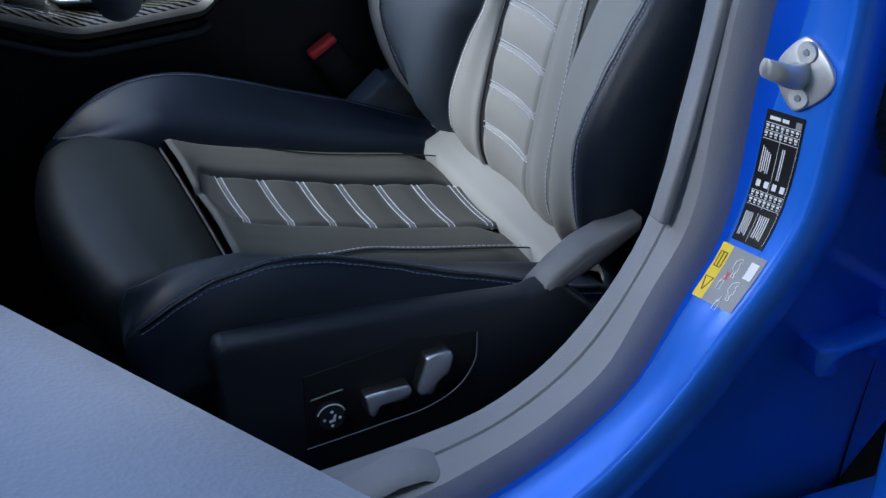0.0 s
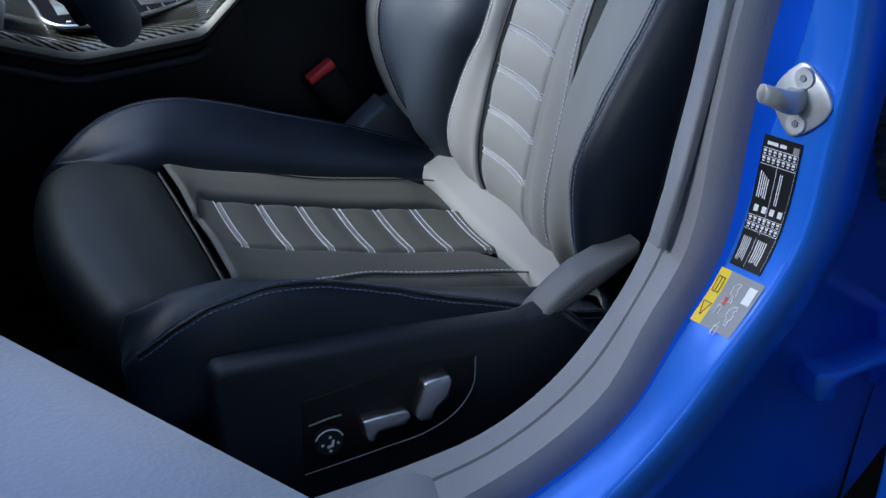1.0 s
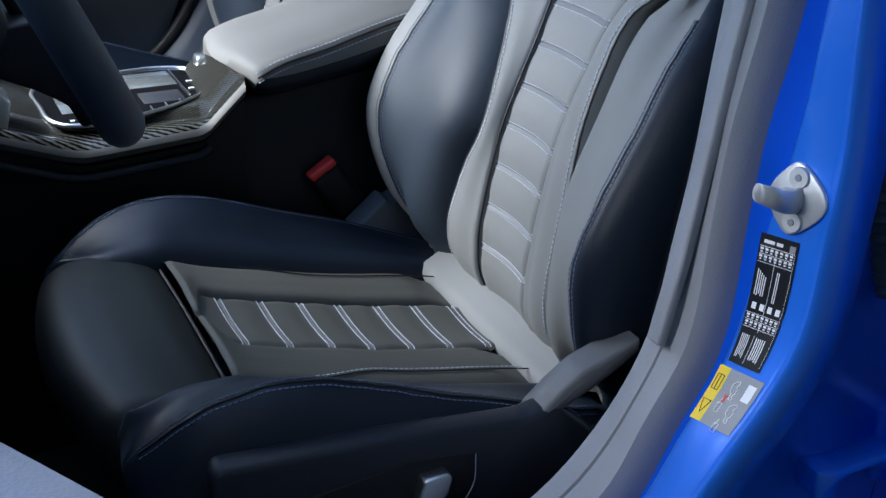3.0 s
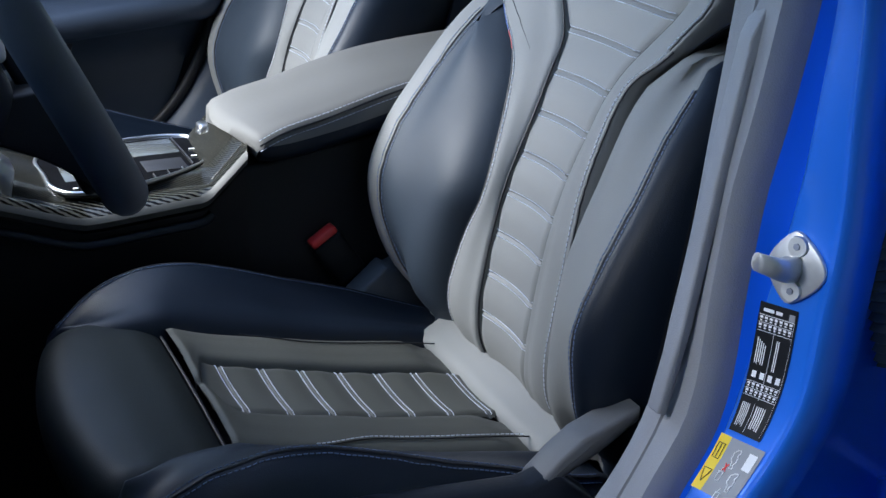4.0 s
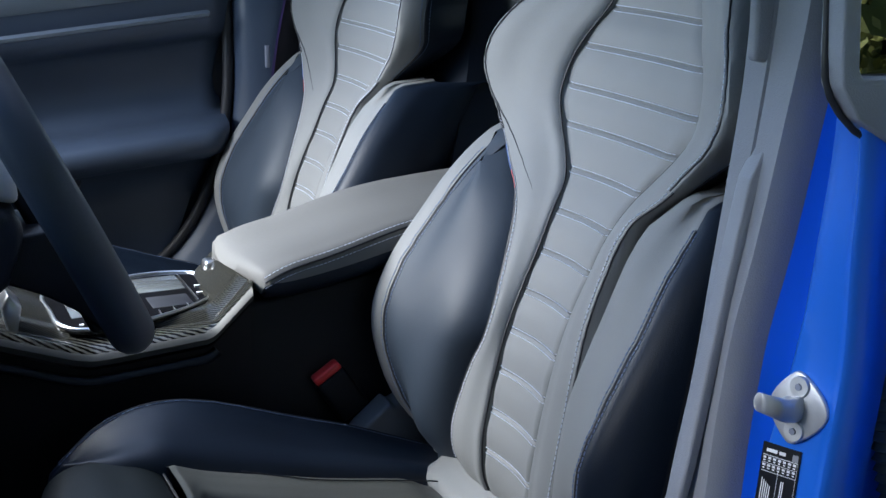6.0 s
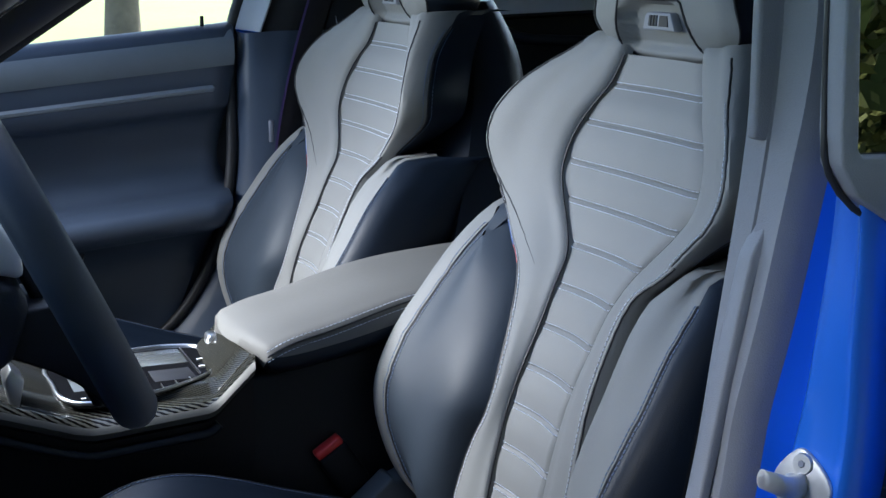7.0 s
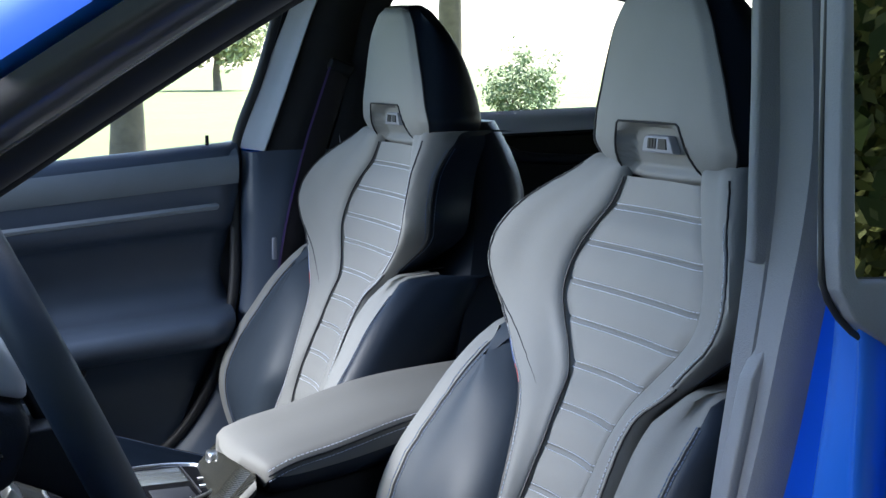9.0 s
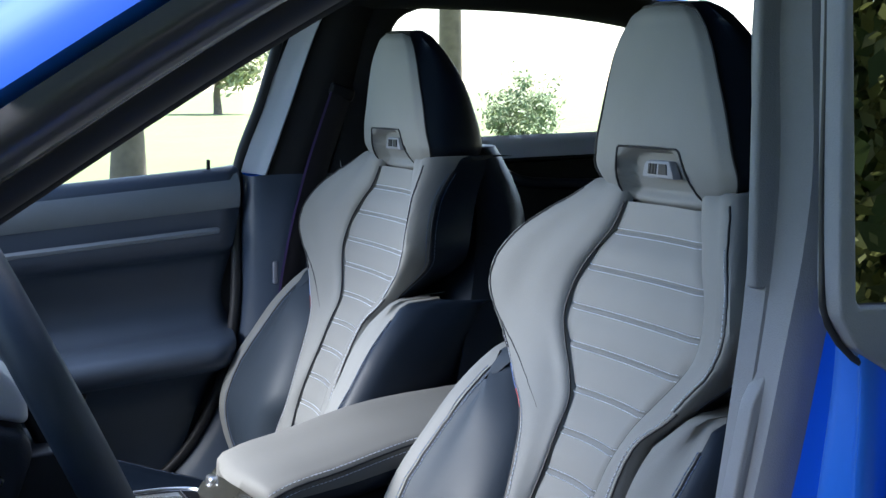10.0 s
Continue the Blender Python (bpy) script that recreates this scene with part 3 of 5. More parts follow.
HEAD = table([(1.032, 0.080, 0.020, 0.05, 0.076), (1.040, 0.098, 0.004, 0.085, 0.098), (1.052, 0.120, -0.006, 0.105, 0.121), (1.066, 0.132, -0.012, 0.114, 0.134), (1.09, 0.128, -0.016, 0.116, 0.134), (1.13, 0.115, -0.016, 0.104, 0.128), (1.165, 0.101, -0.016, 0.092, 0.116), (1.195, 0.087, -0.015, 0.076, 0.100), (1.215, 0.071, -0.013, 0.062, 0.084), (1.230, 0.050, -0.010, 0.050, 0.064), (1.238, 0.026, -0.002, 0.036, 0.04)])


def pocket(y, z):
    """Depth of the recess in the lower face of the head restraint."""
    half = 0.060 + 0.34 * max(0.0, 1.092 - z)
    top = 1.096 - 0.016 * (abs(y) / half) ** 4
    d = min((half - abs(y)) / 0.008, (top - z) / 0.007, 1.0)
    return 0.020 * max(0.0, d) * step(1.034, 1.052, z)


def headrest_ring(z):
    """Round the head restraint: its face, the side that widens to the back, the back."""
    h, xf, dp, hb = HEAD(z)
    face = []
    for k in range(49):
        y = h * (-1 + 2 * k / 48)
        face.append((xf + 0.010 * (y / h) ** 2 + 0.006 * step(0.86, 1.0, abs(y) / h) + pocket(y, z), y, z))
    x0 = face[-1][0]
    side = spline([(x0 + 0.002, h + 0.001, z), (x0 + 0.014, h + 0.006, z), (xf + dp * 0.5, h * 0.4 + hb * 0.6 + 0.004, z), (xf + dp * 0.82, hb * 0.94, z), (xf + dp, hb * 0.6, z), (xf + dp * 1.04, 0, z)], 16)
    side = [tuple(p) for p in side]
    return face + side + [(x, -y, zz) for x, y, zz in side[-2::-1]]


def headrest():
    rows = [headrest_ring(1.032 + 0.206 * k / 80) for k in range(81)]
    bm = grid(rows, closed=True, caps=True)
    bmesh.ops.recalc_face_normals(bm, faces=bm.faces)
    return bm


def cushion_face(x, u):
    z, h = CUSH(x)
    edge = 1 - step(0.0, 0.14, 1 - abs(u))
    z = z + 0.004 * u * u - 0.004 * edge + 0.004 * (1 - quilt(x, CUSH_LINES)) - 0.02 * step(-0.185, -0.16, x)
    return (x, u * h, z)


def cushion_insert():
    xs = sorted(set([-0.4755 + (0.3115) * k / 90 for k in range(91)] + [x + d for x in CUSH_LINES for d in (-0.003, -0.0015, 0, 0.0015, 0.003)]))
    us = [-1, -0.985, -0.96] + [-0.92 + 1.84 * k / 24 for k in range(25)] + [0.96, 0.985, 1]
    return grid([[cushion_face(x, u) for u in us] for x in xs])


def cushion_strip(s):
    rows = []
    for x in [-0.4765, -0.475, -0.473, -0.471, -0.469, -0.467, -0.465, -0.463, -0.461, -0.459, -0.456, -0.452] + [-0.447 + 0.283 * k / 36 for k in range(37)]:
        z, h = CUSH(x)
        h = h * (0.02 + 0.98 * math.sqrt(step(-0.470, -0.452, x)))
        d = -0.003 * (1 - step(-0.4765, -0.470, x)) - 0.009 * step(-0.225, -0.185, x)
        p = [(x, h - 0.001, z - 0.002 + d), (x, h + 0.003, z + 0.006 + d), (x, h + 0.028, z + 0.011 + d), (x, 0.108, z + 0.011 + d), (x, 0.134, z + 0.008 + d), (x, 0.150, z - 0.004 + d), (x, 0.16, z - 0.03)]
        rows.append([(a, s * b, c) for a, b, c in spline(p, 22)])
    bm = grid(rows)
    bmesh.ops.recalc_face_normals(bm, faces=bm.faces)
    return bm


def cushion_bolster_sections(s):
    secs = []
    for k in range(31):
        x = -0.575 + 0.425 * k / 30
        w, top = CRIDGE(x)
        zc = CUSH(x)[0]
        tip = 1 - step(-0.575, -0.52, x)
        low = 0.482
        p = [(x, 0.132 + 0.03 * tip, zc - 0.015), (x, 0.150 + 0.02 * tip, zc + 0.010 + 0.1 * (top - zc)), (x, 0.180, zc + (top - zc) * 0.62), (x, w - 0.030, top - 0.004), (x, w - 0.012, top + 0.002), (x, w + 0.004, top - 0.007), (x, w + 0.018, top - 0.028), (x, w + 0.024, top - 0.055), (x, w + 0.012, low)]
        secs.append([(a, s * b, c) for a, b, c in p])
    first = secs[0]
    c = np.mean(np.array(first), axis=0)
    secs = [[tuple(c + (np.array(q) - c) * f + np.array([dx, 0, -0.004])) for q in first] for f, dx in ((0.3, -0.012), (0.75, -0.009))] + secs
    return secs


def cushion_bolster(s):
    bm = grid([list(spline(q, 44)) for q in cushion_bolster_sections(s)])
    bmesh.ops.recalc_face_normals(bm, faces=bm.faces)
    return bm


def thigh_support():
    """The padded front of the cushion, rolled over its front edge."""
    rows = []
    prof = [(-0.478, 0.530), (-0.482, 0.545), (-0.495, 0.553), (-0.53, 0.561), (-0.57, 0.564), (-0.598, 0.559), (-0.615, 0.545), (-0.620, 0.525), (-0.612, 0.500), (-0.59, 0.484), (-0.52, 0.47)]
    pr = spline([(x, 0, z) for x, z in prof], 46)
    for k in range(41):
        u = -1 + 2 * k / 40
        y = 0.205 * u
        e = abs(u)
        drop = 0.020 * step(0.78, 1.0, e) + 0.006 * e * e
        pull = 0.030 * e * e + 0.02 * step(0.85, 1.0, e)
        rows.append([(x + pull * step(-0.50, -0.60, x), y * (1 - 0.03 * step(-0.5, -0.62, x)), z - drop if z > 0.50 else z) for x, _, z in pr])
    rows = [[(x, y * 0.995, z - 0.02) for x, y, z in rows[0]]] + rows + [[(x, y * 0.995, z - 0.02) for x, y, z in rows[-1]]]
    bm = grid(rows)
    bmesh.ops.recalc_face_normals(bm, faces=bm.faces)
    return bm


def split_shade(ob, per_row, start, mat=SHADE_NAVY):
    """A second leather on the columns from start on, lit or shaded by colour."""
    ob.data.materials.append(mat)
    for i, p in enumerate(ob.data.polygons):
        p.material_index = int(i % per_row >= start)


def build_seat():
    seat = thing("sports_seat", "grey leather sports seat with stitched channels and side bolsters", "seat", "front seats")
    P = lambda name, bm, mat, label="", parent=seat, smooth=True: part(name, bm, mat, parent, label, smooth)
    middle = P("backrest_panel", back_insert(), LEATHER, "grey leather panel with cross stitching")
    for s in (1, -1):
        sp = P("backrest_strip", strip(s), LEATHER)
        if s < 0:
            split_shade(sp, 34, 24)
            wing = [spline(strip_section(z, s), 34) for z in [0.868 + 0.17 * k / 40 for k in range(41)]]
            P("seam", tube([r[24] for r in wing], 0.0014, 6), PIPING, "", sp)
            stitch([[r[23] for r in wing], [r[25] for r in wing]], sp, THREAD_SHADE, "pale thread darkened for shade")
        b = P("backrest_bolster", bolster(s), LEATHER)
        split_shade(b, 40, 20, SHADE_NAVY if s < 0 else LEATHER)
        # this face turns from the light, so its leather is coloured darker
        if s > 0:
            b.data.materials[0] = BOLSTER_SHADE
        sec = [bolster_section(z, s) for z in [0.50 + 0.345 * k / 40 for k in range(41)]]
        P("seam", tube(on_skin(sec, 5, 0, 0.0), 0.0013, 6), PIPING, "", b)
        stitch([on_skin(sec, 5, 0.0055), on_skin(sec, 5, -0.0055)], b, THREAD_SHADE, "pale thread darkened for shade")
        inner = [(BACK(z)[0] - 0.0072, MID(z) + s * (BACK(z)[1] + 0.0006), z) for z in [0.51 + 0.525 * k / 90 for k in range(91)]]
        P("seam", tube(inner, 0.0011, 6), PIPING, "", middle)
    st = []
    for z in BACK_LINES:
        for dz in (-0.0030, 0.0030):
            us = [-0.93 + 1.86 * k / 24 for k in range(25)]
            st.append([(back_face(z + dz, u)[0] - 0.0009, back_face(z, u)[1], z + dz) for u in us])
    stitch(st, middle)
    split_shade(P("headrest", headrest(), LEATHER, "head restraint with a recessed badge pocket and sides darkened for shade"), len(headrest_ring(1.1)), 48)
    for s in (1, -1):
        # dark piping along the shoulder wing, and the small striped tag where it meets the bolster
        zz = [0.866 + 0.18 * k / 40 for k in range(41)]
        sec = [strip_section(z, s) for z in zz]
        P("seam", tube(on_skin(sec, 5, -0.006, 0.0), 0.0012, 6), PIPING, "", middle)
        sec = [strip_section(z, s) for z in [0.52 + (0.36 if s > 0 else 0.345) * k / 50 for k in range(51)]]
        fl = on_skin(sec, 5, 0.001, 0.0)
        P("seam", tube(fl, 0.0013, 6), PIPING, "", middle)
        # dark tube drawn for a shaded fold; the skin itself stays smooth
        cz = [0.905 - 0.085 * k / 24 for k in range(25)]
        cr = [on_skin([strip_section(z, s)], 5, -0.006 - 0.030 * step(0.0, 1.0, k / 24), 0.0)[0] for k, z in enumerate(cz)]
        if s > 0:
            P("crease_shade", tube(spline(cr, 24), lambda u: 0.0012 * (1 - u) + 0.0002, 6), PIPING, "", middle)
        stitch([on_skin(sec, 5, -0.0055)], middle)
        if s < 0:
            stitch([on_skin([strip_section(z, s) for z in zz[:34]], 5, -0.011)], middle)
            continue
        for k0, k1, m in ((41, 44, BLUE_TAG), (44, 46, RED_TAG)):
            q = [fl[46 - (k - 41)] for k in range(k0, k1 + 1)]
            P("tag", tube([(x - 0.0004, y, z) for x, y, z in q], 0.0010, 6), m, "small striped tag", middle)
    # pocket of the head restraint
    hr = P("badge_plate", prism([(-0.034, 1.064), (0.026, 1.064), (0.022, 1.078), (0.016, 1.0815), (-0.024, 1.0815)], "x", -0.004, 0.006, 0.0015), TRIM, "satin grey badge plate")
    for k in range(3):
        P("badge_stripe", prism([(0.010 - 0.0055 * k, 1.068), (0.0135 - 0.0055 * k, 1.068), (0.0120 - 0.0055 * k, 1.0785), (0.0085 - 0.0055 * k, 1.0785)], "x", -0.0052, -0.0038), PIPING, "", hr)
    P("badge_stripe", prism([(-0.022, 1.068), (-0.006, 1.068), (-0.0075, 1.0785), (-0.0205, 1.0785)], "x", -0.0052, -0.0038), PIPING, "", hr)
    lip = []
    for k in range(41):
        u = -1 + 2 * k / 40
        y = 0.0785 * u
        z = 1.0945 if abs(y) < 0.058 else 1.0945 - (abs(y) - 0.058) * 2.6
        lip.append((HEAD(z)[1] + 0.010 * (y / HEAD(z)[0]) ** 2 - 0.0006, y, z))
    P("seam", tube(lip, 0.0012, 6), PIPING, "", hr)
    zs = [1.050 + 0.178 * k / 40 for k in range(41)]
    up_r = [headrest_ring(z)[0] for z in zs]
    up_l = [headrest_ring(z)[48] for z in zs]
    over = [(x - 0.0005, y, z + 0.0008) for x, y, z in headrest_ring(1.2335)[4:45:4]]
    around = [(x - 0.0006, y - 0.0012, z) for x, y, z in up_r] + over + [(x - 0.0006, y + 0.0012, z) for x, y, z in up_l[::-1]]
    P("seam", tube(around, 0.0013, 6), PIPING, "", hr)
    stitch([[(x - 0.0010, y + 0.0045, z) for x, y, z in up_r[::2]]], hr)
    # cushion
    ins = P("seat_panel", cushion_insert(), SEAT_LEATHER, "grey leather panel with cross stitching, darkened as if shaded")
    st = []
    for x in CUSH_LINES:
        for dx in (-0.003, 0.003):
            us = [-0.94 + 1.88 * k / 24 for k in range(25)]
            st.append([(x + dx, cushion_face(x, u)[1], cushion_face(x + dx, u)[2] + 0.0009) for u in us])
    stitch(st, ins)
    for s in (1, -1):
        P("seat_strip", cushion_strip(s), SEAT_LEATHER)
        b = P("seat_bolster", cushion_bolster(s), SHADE_NAVY, "leather bolster, darkened navy as if shaded")
        sec = cushion_bolster_sections(s)[2:-1]
        P("seam", tube(spline(on_skin(sec, 4, 0.002, 0.0), 60), 0.0013, 6), PIPING, "", b)
        stitch([spline(on_skin(sec, 4, 0.0075), 60), spline(on_skin(sec, 4, -0.0035), 60)], b, THREAD_SHADE, "pale thread darkened for shade")
    th = P("thigh_support", thigh_support(), THIGH, "leather thigh support, darkened as if shaded")
    P("seam", tube([(-0.480, 0.20 * u, 0.5465 - 0.006 * u * u - 0.02 * step(0.8, 1, abs(u))) for u in [-1 + 2 * k / 40 for k in range(41)]], 0.0016, 6), PIPING, "", th)
    # roll between cushion and back
    prof = spline([(-0.176, 0, 0.464), (-0.186, 0, 0.474), (-0.1885, 0, 0.4835), (-0.184, 0, 0.4915), (-0.172, 0, 0.4995), (-0.158, 0, 0.5075), (-0.146, 0, 0.5115), (-0.136, 0, 0.509), (-0.128, 0, 0.498)], 24)
    roll = []
    for k in range(33):
        y = -0.178 + 0.356 * k / 32
        e = step(0.84, 1.0, abs(y) / 0.178)
        roll.append([(x + 0.010 * e, y, z - 0.016 * e + 0.004 * (y / 0.178) ** 2) for x, _, z in prof])
    bm = grid(roll)
    bmesh.ops.recalc_face_normals(bm, faces=bm.faces)
    P("lumbar_roll", bm, LEATHER)
    # plastic side cover with the switches
    cover = P("side_cover", prism([(-0.535, 0.545), (-0.527, 0.556), (-0.40, 0.553), (-0.268, 0.543), (-0.24, 0.552), (-0.205, 0.52), (-0.215, 0.45), (-0.30, 0.40), (-0.50, 0.40), (-0.527, 0.47)], "y", -0.285, -0.255, 0.006), PLASTIC, "dark plastic side cover")
    P("hinge_cover", prism([(-0.260, 0.541), (-0.238, 0.561), (-0.217, 0.576), (-0.193, 0.585), (-0.163, 0.597), (-0.163, 0.584), (-0.19, 0.567), (-0.21, 0.556), (-0.235, 0.544), (-0.258, 0.535)], "y", -0.284, -0.25, 0.004), HINGE, "dark grey hinge cover")
    P("hinge_cover", prism([(-0.235, 0.47), (-0.235, 0.512), (-0.195, 0.545), (-0.19, 0.538), (-0.165, 0.548), (-0.13, 0.50), (-0.14, 0.46)], "y", 0.235, 0.275, 0.004), HINGE, "dark grey hinge cover")
    plate = P("switch_plate", prism([(-0.465, 0.448), (-0.465, 0.515), (-0.375, 0.528), (-0.315, 0.523), (-0.318, 0.495), (-0.335, 0.473), (-0.36, 0.462)], "y", -0.2865, -0.284, 0.001), SHELL, "black switch plate")
    P("trim_line", tube(spline([(-0.465, -0.287, 0.447), (-0.40, -0.287, 0.455), (-0.355, -0.287, 0.4625), (-0.333, -0.287, 0.474), (-0.318, -0.287, 0.495), (-0.316, -0.287, 0.523)], 24), 0.0006, 5), SILVER, "", plate)
    P("slide_switch", prism([(-0.419, 0.493), (-0.381, 0.495), (-0.377, 0.488), (-0.382, 0.481), (-0.405, 0.480), (-0.410, 0.470), (-0.416, 0.474)], "y", -0.300, -0.285, 0.0025), SILVER, "satin silver seat switch", plate)
    P("recline_switch", prism([(-0.366, 0.516), (-0.345, 0.519), (-0.341, 0.513), (-0.345, 0.498), (-0.355, 0.491), (-0.360, 0.480), (-0.371, 0.481), (-0.374, 0.486)], "y", -0.300, -0.285, 0.0025), SILVER, "satin silver seat switch", plate)
    dial = bmesh.new()
    bmesh.ops.create_cone(dial, cap_ends=True, segments=32, radius1=0.0125, radius2=0.0105, depth=0.008)
    bmesh.ops.transform(dial, matrix=pose(-0.445, -0.290, 0.476, 90), verts=dial.verts)
    dl = P("lumbar_dial", dial, PLASTIC, "black lumbar dial", plate)
    ring = [(-0.445 + 0.0122 * math.cos(a), -0.2925, 0.476 + 0.0122 * math.sin(a)) for a in [0.4 + 2.4 * k / 14 for k in range(15)]]
    bm = tube(ring, 0.0007, 5)
    for dx, dz in ((-0.0065, 0), (0.0065, 0), (0, 0.0065), (0, -0.0065)):
        join(bm, block((0.0022, 0.0006, 0.0022), (-0.445 + dx, -0.2945, 0.476 + dz), 0.0, turn=pose(0, 0, 0, 0, 45, 0)))
    join(bm, prism([(-0.4475, 0.4725), (-0.4425, 0.4735), (-0.4415, 0.4795), (-0.4432, 0.4795), (-0.4445, 0.4755), (-0.448, 0.4745)], "y", -0.2949, -0.2942))
    P("switch_marking", bm, LABEL_WHITE, "", plate)
    P("switch_marking", tube([(-0.460, -0.2872, 0.4925), (-0.444, -0.2872, 0.4955), (-0.433, -0.2872, 0.4965)], 0.0008, 5), SILVER, "", plate)
    # seam lines of the cushion's side strips
    for s in (1, -1):
        cs = [(x, s * (0.118 + 0.016 * (1 - step(-0.41, -0.33, x))), CUSH(x)[0] + 0.0122 - 0.002 * (1 - step(-0.41, -0.33, x))) for x in [-0.40 + 0.215 * k / 30 for k in range(31)]]
        P("seam", tube(cs, 0.0008, 5), PIPING, "", ins)
        if s < 0:
            stitch([[(x, y + 0.004, z + 0.0005) for x, y, z in cs]], ins)
    # shell behind and under
    sh = []
    for z, x0, w, d in ((0.44, -0.10, 0.20, 0.10), (0.52, -0.08, 0.245, 0.12), (0.66, -0.04, 0.262, 0.12), (0.80, 0.0, 0.258, 0.12), (0.90, 0.03, 0.225, 0.105), (0.98, 0.05, 0.19, 0.095), (1.03, 0.058, 0.15, 0.08), (1.07, 0.07, 0.10, 0.06)):
        sh.append([(x0, -w, z), (x0 + d * 0.6, -w * 1.0, z), (x0 + d, -w * 0.75, z), (x0 + d * 1.15, 0, z), (x0 + d, w * 0.75, z), (x0 + d * 0.6, w, z), (x0, w, z), (x0 - 0.01, 0, z)])
    P("back_shell", loft(sh, 40, 24, closed=True, caps=True), PLASTIC, "dark plastic back shell")
    P("seat_base", block((0.40, 0.40, 0.24), (-0.33, 0, 0.36), 0.02), SHELL, "black seat base")
    return seat


seat = build_seat()
far_seat = copy_thing(seat, pose(0, 0.75, 0))
# ---------------------------------------------------------------- car body, the rest
def flange_point(f, t, lift=0.0):
    """A point of the painted flange: f runs from the roof down to the sill, t across it."""
    k = f * N
    a = np.array([np.interp(k, range(N + 1), l_out[:, c]) for c in range(3)])
    b = np.array([np.interp(k, range(N + 1), l_blue[:, c]) for c in range(3)])
    p = a * (1 - t) + b * t
    d = (b - a) / np.linalg.norm(b - a)
    k2 = min(k + 1, N)
    a2 = np.array([np.interp(k2, range(N + 1), l_out[:, c]) for c in range(3)])
    n = np.cross(a2 - a, d)
    n /= np.linalg.norm(n)
    if n[0] > 0:
        n = -n
    return p + n * lift, n, d


def flange_at(z):
    """The run of the flange at a height."""
    zs = (l_out[:, 2] + l_blue[:, 2]) / 2
    return float(np.interp(-z, -zs, np.linspace(0, 1, N + 1)))


def sticker(f0, f1, t0, t1, lift):
    rows = [[flange_point(f0 + (f1 - f0) * i / 8, t0 + (t1 - t0) * j / 4, lift)[0] for j in range(5)] for i in range(9)]
    bm = grid(rows)
    bmesh.ops.recalc_face_normals(bm, faces=bm.faces)
    for f in bm.faces:
        if f.normal.x > 0:
            f.normal_flip()
    return bm


# tyre label: a black sheet with white print, then a yellow and grey caution label
fa, fb = flange_at(0.758), flange_at(0.663)
lab = tagged(new("tyre_label", None), "black tyre pressure label with white print on blue paint", "label")
part("sheet", sticker(fa, fb, 0.32, 0.70, 0.0012), LABEL_BLACK, lab)
rng = random.Random(4)


def marks(name, cells, mat, parent, lift=0.0017):
    bm = bmesh.new()
    for a, b, c, d in cells:
        join(bm, sticker(fa + (fb - fa) * a, fa + (fb - fa) * b, 0.32 + 0.38 * c, 0.32 + 0.38 * d, lift))
    return tagged(part(name, bm, mat, parent), kind="stuff")


cells = [(0.04, 0.065, 0.12, 0.4), (0.04, 0.065, 0.45, 0.62)]
for r0 in (0.10, 0.155, 0.60, 0.655):
    for k in range(7):
        cells.append((r0, r0 + 0.018, 0.06 + k * 0.13, 0.14 + k * 0.13))
        cells.append((r0 + 0.026, r0 + 0.036, 0.07 + k * 0.13, 0.13 + k * 0.13))
for k in range(4):
    cells.append((0.51, 0.56, 0.12 + k * 0.22, 0.24 + k * 0.22))
marks("table_print", cells, LABEL_WHITE, lab)
cells = []
for k in range(5):
    cells.append((0.26 + 0.012 * k, 0.46 - 0.02 * rng.random(), 0.10 + k * 0.055, 0.125 + k * 0.055))
    cells.append((0.76, 0.95 - 0.03 * rng.random(), 0.10 + k * 0.05, 0.122 + k * 0.05))
    cells.append((0.76, 0.95 - 0.03 * rng.random(), 0.52 + k * 0.06, 0.55 + k * 0.06))
for k in range(2):
    cells.append((0.25, 0.48, 0.60 + k * 0.05, 0.625 + k * 0.05))
marks("text_print", cells, LABEL_WHITE, lab)
marks("grid_print", [(0.088, 0.093, 0.04, 0.96), (0.145, 0.149, 0.04, 0.96), (0.205, 0.209, 0.04, 0.96), (0.59, 0.594, 0.02, 0.96), (0.645, 0.649, 0.02, 0.96), (0.70, 0.704, 0.02, 0.96), (0.09, 0.72, 0.485, 0.495), (0.75, 0.98, 0.44, 0.45), (0.09, 0.97, 0.955, 0.962)], LABEL_WHITE, lab)
marks("code_print", [(0.035, 0.085, 0.80, 0.95)], LABEL_GREY, lab)
ga, gb = flange_at(0.659), flange_at(0.622)
cau = tagged(new("caution_label", None), "yellow and grey caution label on blue paint", "label")
part("yellow_band", sticker(ga, gb, 0.26, 0.40, 0.0012), LABEL_YELLOW, cau)
part("grey_field", sticker(ga, gb, 0.40, 0.82, 0.0012), LABEL_GREY, cau)
part("white_panel", sticker(ga + (gb - ga) * 0.12, ga + (gb - ga) * 0.42, 0.68, 0.78, 0.0016), LABEL_WHITE, cau)


def label_line(points, mat, name="pictogram", r=0.0004):
    """A thin printed line over the caution label: run and width as fractions."""
    return part(name, tube([flange_point(ga + (gb - ga) * a, t, 0.0015)[0] for a, t in points], r, 5), mat, cau)


# a raised car over a jack, and a car with its wheels off
CAR_SIDE = [(0.0, 0.0), (0.0, 0.5), (0.3, 0.6), (0.45, 1.0), (0.8, 1.0), (0.95, 0.55), (1.0, 0.1), (0.85, 0.0), (0.78, 0.18), (0.66, 0.18), (0.6, 0.0), (0.35, 0.0), (0.28, 0.18), (0.16, 0.18), (0.1, 0.0), (0.0, 0.0)]
